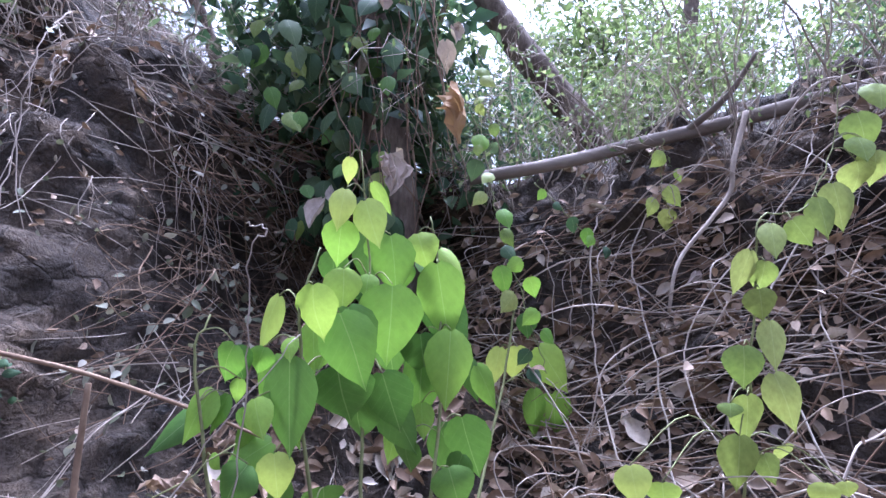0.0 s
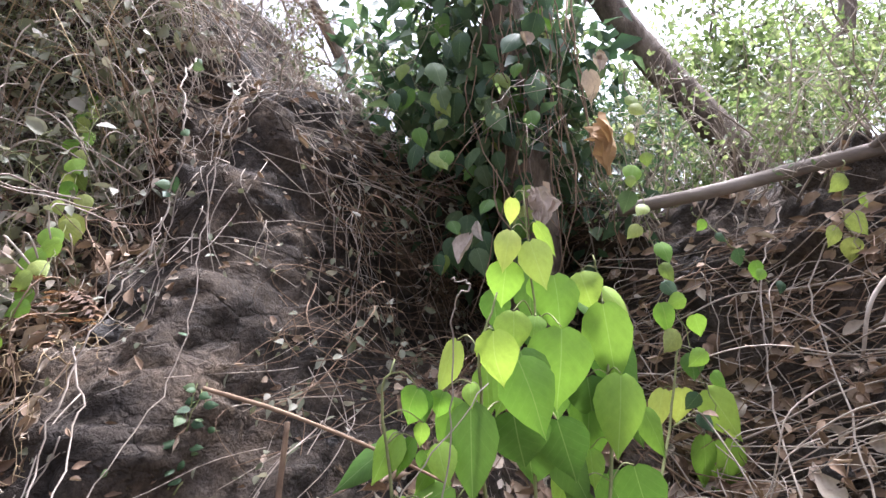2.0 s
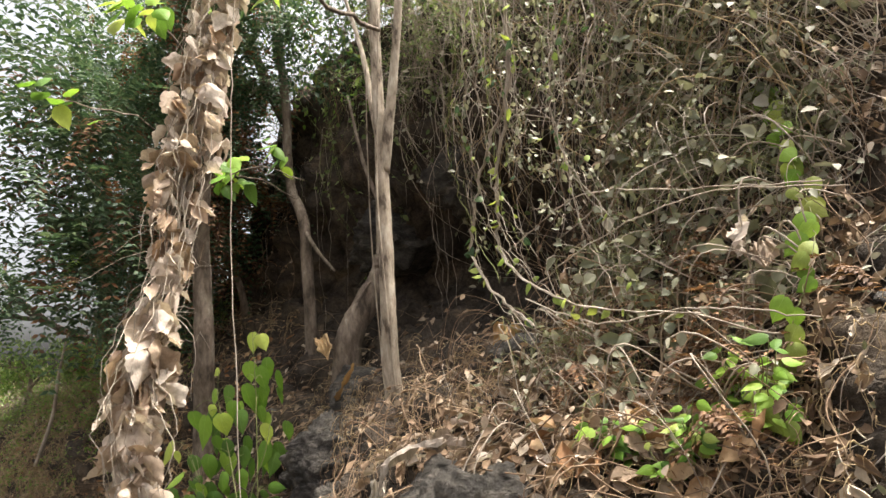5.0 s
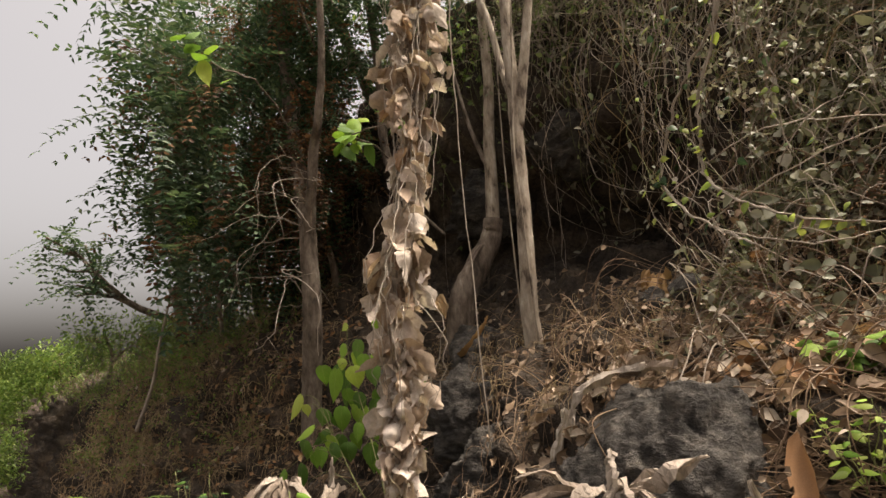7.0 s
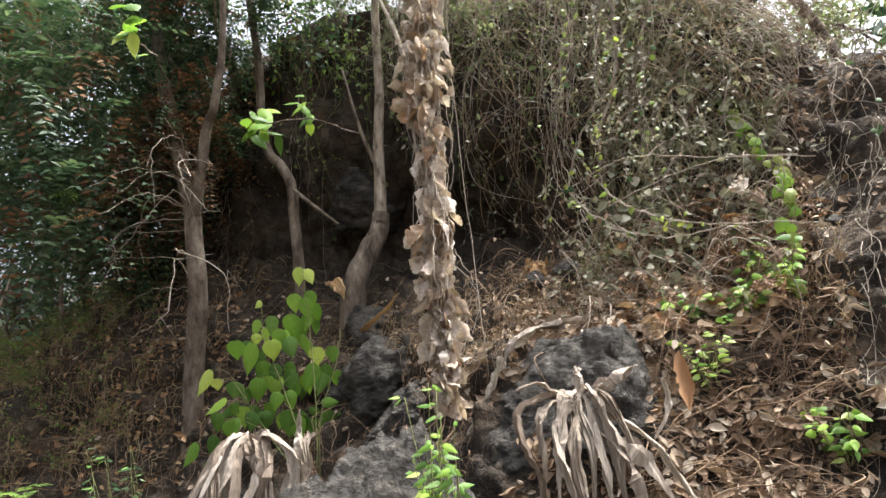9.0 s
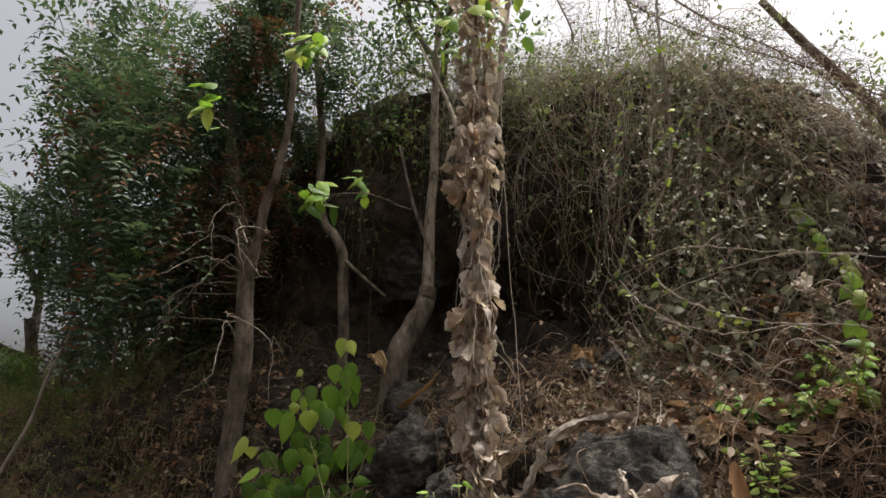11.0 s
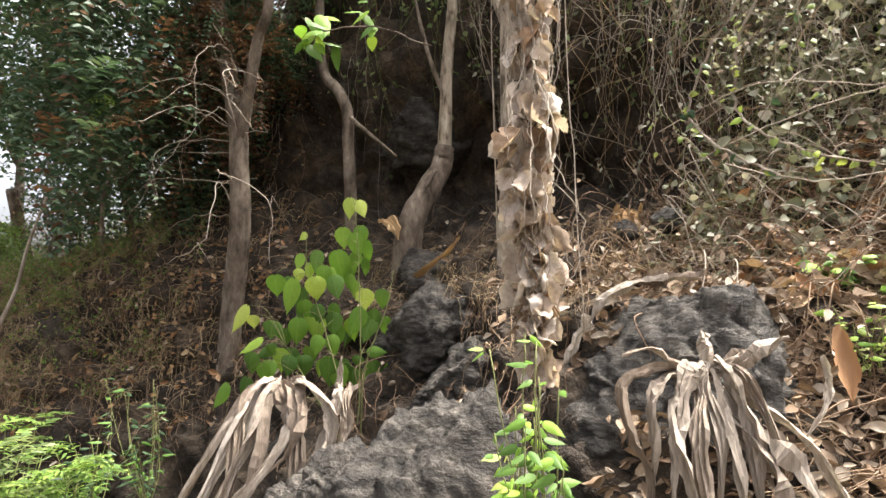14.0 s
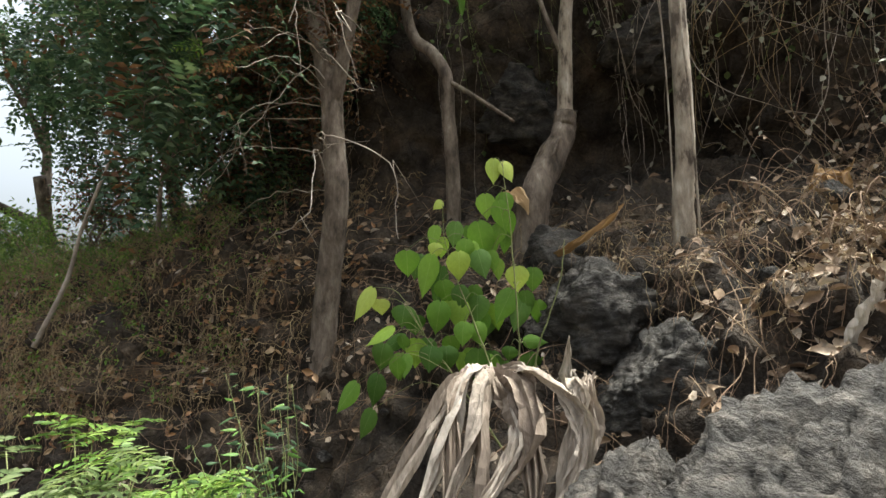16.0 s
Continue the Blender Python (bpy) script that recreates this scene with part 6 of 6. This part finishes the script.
def litter(label, xr, sr, count, size, seed, flat=0.35, lift=0.01, mat=None, singles=0):
    """Dead leaves that lie where the bank is flat enough, and some caught on the steep."""
    r = random.Random(seed)
    vs, fs = [], []
    done = tries = 0
    shapes = [[v.co.copy() for v in me.vertices] for me in DRIES]
    faces_of = [[tuple(p.vertices) for p in me.polygons] for me in DRIES]
    a = Acc()
    while done < count and tries < count * 12:
        tries += 1
        p, n = on_bank(r.uniform(*xr), r.uniform(*sr))
        if n.z < flat and r.random() > .15:
            continue
        ang = r.uniform(0, 6.28)
        d = Vector((math.cos(ang), math.sin(ang), 0)) + rvec(r, .4)
        l = size * r.uniform(.45, 1.25)
        b = p + n * (lift + r.uniform(0, .03))
        m = leaf_pose(b, b + (d - n * d.dot(n)).normalized() * l, l * r.uniform(.5, .85), n + rvec(r, .5))
        k = r.randrange(len(shapes))
        if done < singles:
            ob = new("dead_leaf", DRIES[k])
            ob.matrix_basis = m
            tagged(ob, "brown dry leaf lying on the bank", "dead leaf", "fallen leaves")
        else:
            a.add([m @ v for v in shapes[k]], faces_of[k])
        done += 1
    ob = new("leaf_litter", a.mesh("leaf_litter", mat or LITTER))
    tagged(ob, label, "leaf litter", kind="stuff")


litter("brown dead leaves lying on the ledges", (-3.4, -1.2), (.22, .60), 900, .085, 241, .55)
litter("brown dead leaves on the boulder shelf", (-3.2, -1.6), (.30, .44), 420, .10, 242, .5, singles=110)
litter("brown dead leaves in the gully", (-.3, 1.6), (.10, .58), 600, .08, 243, .45, singles=90)
# an earth knoll and a bare tree on the bank's top
rock("earth_knoll", (-2.29, 3.00, 3.93), (.50, .42, .42), 21, "dark crumbling knoll of earth on the bank's top", 15, rough=.34, mat=EARTH)
bare = thing("tree", (-1.1, 5.2, 3.2), "leafless tree with thin branches arching over the bank's top", "tree")
bare_trunk = trunk_part(bare, "trunk", [(-1.1, 5.2, 3.2), (-1.4, 5.0, 4.4), (-1.9, 4.6, 5.4), (-2.2, 4.3, 6.0)], .07, .04, BARK_DARK, 301)
for k, line in enumerate(([(-4.14, 4.20, 7.35), (-3.44, 4.10, 6.40), (-2.67, 4.00, 5.55), (-1.89, 3.90, 4.81), (-1.28, 3.80, 4.14)], [(-3.47, 4.30, 7.01), (-2.75, 4.20, 5.96), (-2.14, 4.10, 5.23), (-1.69, 4.00, 4.58), (-1.42, 3.90, 3.83)], [(-3.72, 4.10, 6.77), (-3.55, 4.00, 5.94), (-3.31, 3.90, 5.38), (-3.10, 3.80, 5.02)], [(-4.76, 4.00, 7.40), (-4.48, 3.90, 6.44), (-4.73, 3.80, 5.89), (-4.82, 3.60, 5.32)])):
    trunk_part(bare_trunk, "limb", line, .014, .006, BARK_DARK, 302 + k, sides=7)
    r = random.Random(310 + k)
    a = Acc()
    for q in bez(line, 9):
        for _ in range(3):
            d = Vector((r.uniform(-.3, 1), r.uniform(-.7, .3), r.uniform(-1, .25))) * r.uniform(.25, .8)
            tip = q + d
            a.tube(rough_line([q, q + d * .5 + rvec(r, .06), tip], .02, r, 5), .005, .0015, 4)
            for _ in range(3):
                b = q + d * r.uniform(.3, .9)
                a.tube([b, b + rvec(r, .14) + d * .15, b + rvec(r, .2) + d * .3], .0022, .001, 3)
    part("brushwood", a.mesh("brushwood", TWIG_BROWN), bare_trunk)["kind"] = "stuff"

litter("brown dead leaves on the bank's foot", (-2.2, 1.2), (.0, .22), 450, .09, 244, .3)
litter("dead leaves caught on the steep bank", (-3.0, -1.4), (.3, .8), 350, .07, 245, .1)
litter("dead leaves along the bank's top edge", (-2.8, .2), (.68, .82), 350, .08, 246, .3)
litter("rust-brown leaves on the far bank", (-9.6, -6.2), (.1, .55), 700, .07, 255, .1, .02, LEAF_RUST)
litter("dead leaves in the recess", (-7.2, -3.2), (.1, .5), 600, .075, 247, .45)
litter("dead leaves on the twig heap", (.4, 3.0), (.1, .74), 600, .075, 248, .3, .05)


# ---------- single vines that stand out ----------
def vine(label, points, radius, mat, seed, amp=.008, twist=0, leaves=0, leaf=.05, kinds=("climb",)):
    r = random.Random(seed)
    e = thing("vine", points[-1], label, "vine", "single vines")
    line = rough_line(points, amp, r, 9)
    for k in range(max(1, twist)):
        a = Acc()
        a.tube([p + Vector((math.cos(i * .55 + k * 2.1), math.sin(i * .55 + k * 2.1), 0)) * (radius * 1.5 if twist else 0) for i, p in enumerate(line)], radius, radius * .7, 6)
        part("stem", a.mesh("stem", mat), e)
    for _ in range(leaves):
        q = r.choice(line)
        d = Vector((r.uniform(-1, 1), r.uniform(-.8, .1), r.uniform(-1, .3))).normalized()
        l = leaf * r.uniform(.6, 1.2)
        hang_leaf(e, r.choice(HEARTS[r.choice(kinds)]), leaf_pose(q, q + d * l, l * .7, Vector((0, -.8, .4)) + rvec(r, .5)))
    return e


vine("twisted pale vine hanging before the recess", [(-2.1, .78, 4.3), (-2.13, .78, 3.8), (-2.15, .78, 3.35), (-2.16, .78, 2.88), (-2.34, .78, 2.67), (-2.51, .78, 2.43), (-2.59, .78, 2.18), (-2.39, .78, 1.94), (-2.19, .78, 1.81)], .0036, VINE_PALE, 251, .009, 4, 26, .05, ("climb", "dark"))
vine("twisted pale vine hanging before the recess", [(-2.12, .76, 3.6), (-2.16, .77, 2.9), (-2.31, .78, 2.55), (-2.36, .78, 2.31), (-2.32, .78, 2.09), (-2.02, .85, 1.88), (-1.65, 1.1, 1.8)], .0036, VINE_PALE, 252, .009, 3, 26, .055, ("climb", "young"))
for k in range(24):
    r = random.Random(330 + k)
    o = Vector((r.uniform(-.5, .4), r.uniform(-.15, .3), r.uniform(-.1, .35)))
    vine("thin leafy creeper hanging before the bank", [Vector(q) + o + rvec(r, .07) for q in ((-2.2, .85, 4.1), (-2.2, .82, 3.5), (-2.25, .82, 3.0), (-2.4, .85, 2.6), (-2.45, .9, 2.2), (-2.3, .95, 1.85))[:r.choice((4, 5, 6, 6))]], r.uniform(.0016, .003), (VINE_PALE, TWIG, VINE_PALE, STEM)[k % 4], 340 + k, .013, 0, 6, .045, ("dark", "climb", "climb"))
c, a = Cloud(371), Acc()
r = random.Random(372)
for k in range(85):
    p = Vector((-2.25 + r.gauss(0, .28), .9 + r.uniform(-.2, .5), r.uniform(2.3, 4.2)))
    q = p + Vector((r.uniform(-.3, .3), r.uniform(-.15, .15), r.uniform(-.35, .15)))
    line = rough_line([p, (p + q) / 2 + rvec(r, .05), q], .008, r, 5)
    a.tube(line, .0018, .001, 4)
    for w in line[2:]:
        if r.random() < .8:
            c.leaf(w + rvec(r, .03), rvec(r) + Vector((0, -.3, -.4)), rvec(r) + Vector((0, -.6, .6)), r.uniform(.02, .045), r.uniform(.015, .028))
tagged(new("side_shoots", a.mesh("side_shoots", VINE_PALE)), "fine pale side shoots on the hanging creepers", "twigs", kind="stuff")
tagged(new("creeper_leaves", c.mesh("creeper_leaves", SPECK, True)), "small pale grey-green leaves on the hanging creepers", "leaves", kind="stuff")
vine("bare pale root hanging over dark earth", [(-1.12, 1.8, 2.85), (-1.0, 1.5, 2.61), (-.95, 1.44, 2.37), (-1.0, 1.42, 2.1), (-1.05, 1.36, 1.94), (-1.1, 1.2, 1.64), (-1.08, 1.05, 1.3)], .0032, TWIG, 253, .01, 0, 8, .05, ("dark",))
vine("bare pale root hanging over dark earth", [(-.88, 1.75, 2.75), (-.86, 1.55, 2.53), (-.88, 1.45, 2.08), (-.85, 1.3, 1.7), (-.95, 1.05, 1.35)], .0025, TWIG, 254, .008, 0, 3, .04, ("dark",))
vine("bare pale root hanging over dark earth", [(-1.15, 1.3, 1.75), (-1.05, 1.2, 1.55), (-1.0, 1.0, 1.2)], .003, TWIG, 255, .012)
vine("curved dry creeper on the bank", [(-2.5, 1.0, 1.95), (-2.1, 1.05, 1.8), (-1.7, 1.15, 1.82), (-1.3, 1.2, 1.75)], .004, VINE_PALE, 256, .006)
vine("curved dry creeper on the bank", [(-3.0, 1.35, 2.3), (-2.4, 1.35, 2.45), (-1.9, 1.5, 2.35), (-1.4, 1.6, 2.25)], .004, TWIG, 257, .006)
vine("curved dry creeper on the bank", [(-2.9, 1.4, 2.05), (-2.3, 1.3, 2.2), (-1.8, 1.45, 2.3), (-1.3, 1.55, 2.2)], .0035, TWIG, 258, .006)
vine("thin straight root hanging from above", [(-2.6, -.25, 3.6), (-2.66, -.28, 2.9), (-2.64, -.3, 2.3), (-2.61, -.3, 1.11)], .003, TWIG, 259, .004)
vine("hooked pale stem beside the sapling", [(-.1, .75, 1.35), (-.06, .68, 1.6), (-.05, .64, 1.8), (-.02, .63, 1.84), (-.05, .62, 1.85)], .0015, VINE_PALE, 260, .004)
vine("long green runner across the litter", [(-.75, .9, 1.27), (-.5, .85, 1.3), (-.3, .8, 1.38), (-.1, .8, 1.5)], .0018, STEM, 261, .006, 0, 5, .04, ("green",))
vine("thin pale stem leaning on the sapling", [(-.3, .75, 1.25), (-.15, .8, 1.5), (0, .85, 1.68)], .0016, VINE_PALE, 262, .004)
for k in range(9):
    r = random.Random(270 + k)
    x = r.uniform(.7, 2.0)
    vine("long grey dead stem across the twig heap", [on_bank(x, .22)[0] + Vector((0, -.12, 0)), on_bank(x + r.uniform(-.1, .3), .4)[0] + Vector((0, -.16, .05)), on_bank(x + r.uniform(.1, .6), .55)[0] + Vector((0, -.14, .05)), on_bank(x + r.uniform(.2, .8), .66)[0] + Vector((0, -.08, .08))], r.uniform(.0025, .005), VINE_PALE if k % 2 else TWIG, 280 + k, .008)

stick = thing("stick", (-.45, 1.0, 1.6), "broken tan stick leaning on the bank", "stick", "sticks")
trunk_part(stick, "stem", [(-.62, 1.0, 1.66), (-.44, 1.0, 1.61), (-.24, 1.02, 1.53), (-.1, 1.05, 1.46)], .0055, .003, TWIG_BROWN, 291, sides=7)
stick = thing("stick", (-.44, 1.0, 1.4), "upright brown stick in the litter", "stick", "sticks")
trunk_part(stick, "stem", [(-.46, .98, 1.1), (-.45, 1.0, 1.37), (-.43, 1.0, 1.59)], .008, .006, TWIG_BROWN, 292, sides=7)
stick = thing("stick", (-7.3, -.9, 1.8), "pale leaning dead branch against the far bank", "stick", "sticks")
trunk_part(stick, "stem", [(-8.1, -1.3, .9), (-7.9, -1.15, 1.4), (-7.75, -1.1, 1.8), (-7.5, -1.0, 2.3)], .022, .01, VINE_PALE, 293, sides=7)


# orange-brown leaves and withered ferns on the shelf
litter("large orange-brown dead leaves on the shelf", (-2.5, -1.5), (.30, .44), 110, .12, 249, .4, .03, LEAF_RUST, singles=0)
for k, (x, z) in enumerate(((-1.75, 1.5), (-1.6, 1.35), (-1.95, 1.55), (-2.3, 1.75), (-2.0, 1.95), (-1.45, 1.75), (-2.2, 1.5), (-2.5, 1.62), (-1.8, 1.75), (-1.55, 1.55), (-2.15, 2.1), (-2.45, 1.4))):
    r = random.Random(300 + k)
    p, n, s = bank_at_z(x, z)
    e = thing("dead_fern", p, "withered orange-brown fern on the bank", "fern", "withered ferns")
    c = Cloud(310 + k)
    for _ in range(16):
        q = p + n * r.uniform(.05, .16) + rvec(r, .10)
        c.frond(q, (r.uniform(-1, 1), r.uniform(-1, -.1), r.uniform(-.8, .5)), r.uniform(.10, .22), 8, r.uniform(.03, .055), .016)
    part("foliage", c.mesh("foliage", FOLIAGE_RUST), e)

litter("crisp brown dead leaves below the boulder", (-2.7, -1.5), (.03, .22), 700, .075, 251, .15, .05)
litter("small pale leaf flakes on the bare earth", (-1.35, .1), (.12, .74), 420, .038, 252, .05, .004)
litter("brown dead leaves in the gully's mouth", (-.4, 1.3), (.05, .45), 420, .09, 253, .2, .03)


def ground_litter(count, seed):
    """Fallen leaves on the open ground."""
    r = random.Random(seed)
    a = Acc()
    for _ in range(count):
        x, y = r.uniform(-7, 2.5), r.uniform(-5, .6)
        p = Vector((x, y, ground_z(x, y) + .03))
        ang, l, k = r.uniform(0, 6.28), r.uniform(.04, .12), r.randrange(len(DRIES))
        m = leaf_pose(p, p + Vector((math.cos(ang), math.sin(ang), r.uniform(-.1, .2))) * l, l * r.uniform(.5, .9), Vector((0, 0, 1)) + rvec(r, .4))
        a.add([m @ v.co for v in DRIES[k].vertices], [tuple(f.vertices) for f in DRIES[k].polygons])
    tagged(new("leaf_litter", a.mesh("leaf_litter", LITTER)), "brown dead leaves strewn on the ground", "leaf litter", kind="stuff")


ground_litter(1500, 254)
for k in range(26):
    r = random.Random(400 + k)
    x = r.uniform(-1.4, 1.6) if k < 14 else r.uniform(-7.5, -1.4)
    p, n = on_bank(x, r.uniform(.08, .5))
    q = r.uniform(.03, .08)
    rock("stone", tuple(p), (q, q * .8, q * .7), 40 + k, "small grey stone bedded in the earth bank", r.uniform(0, 180), detail=3)
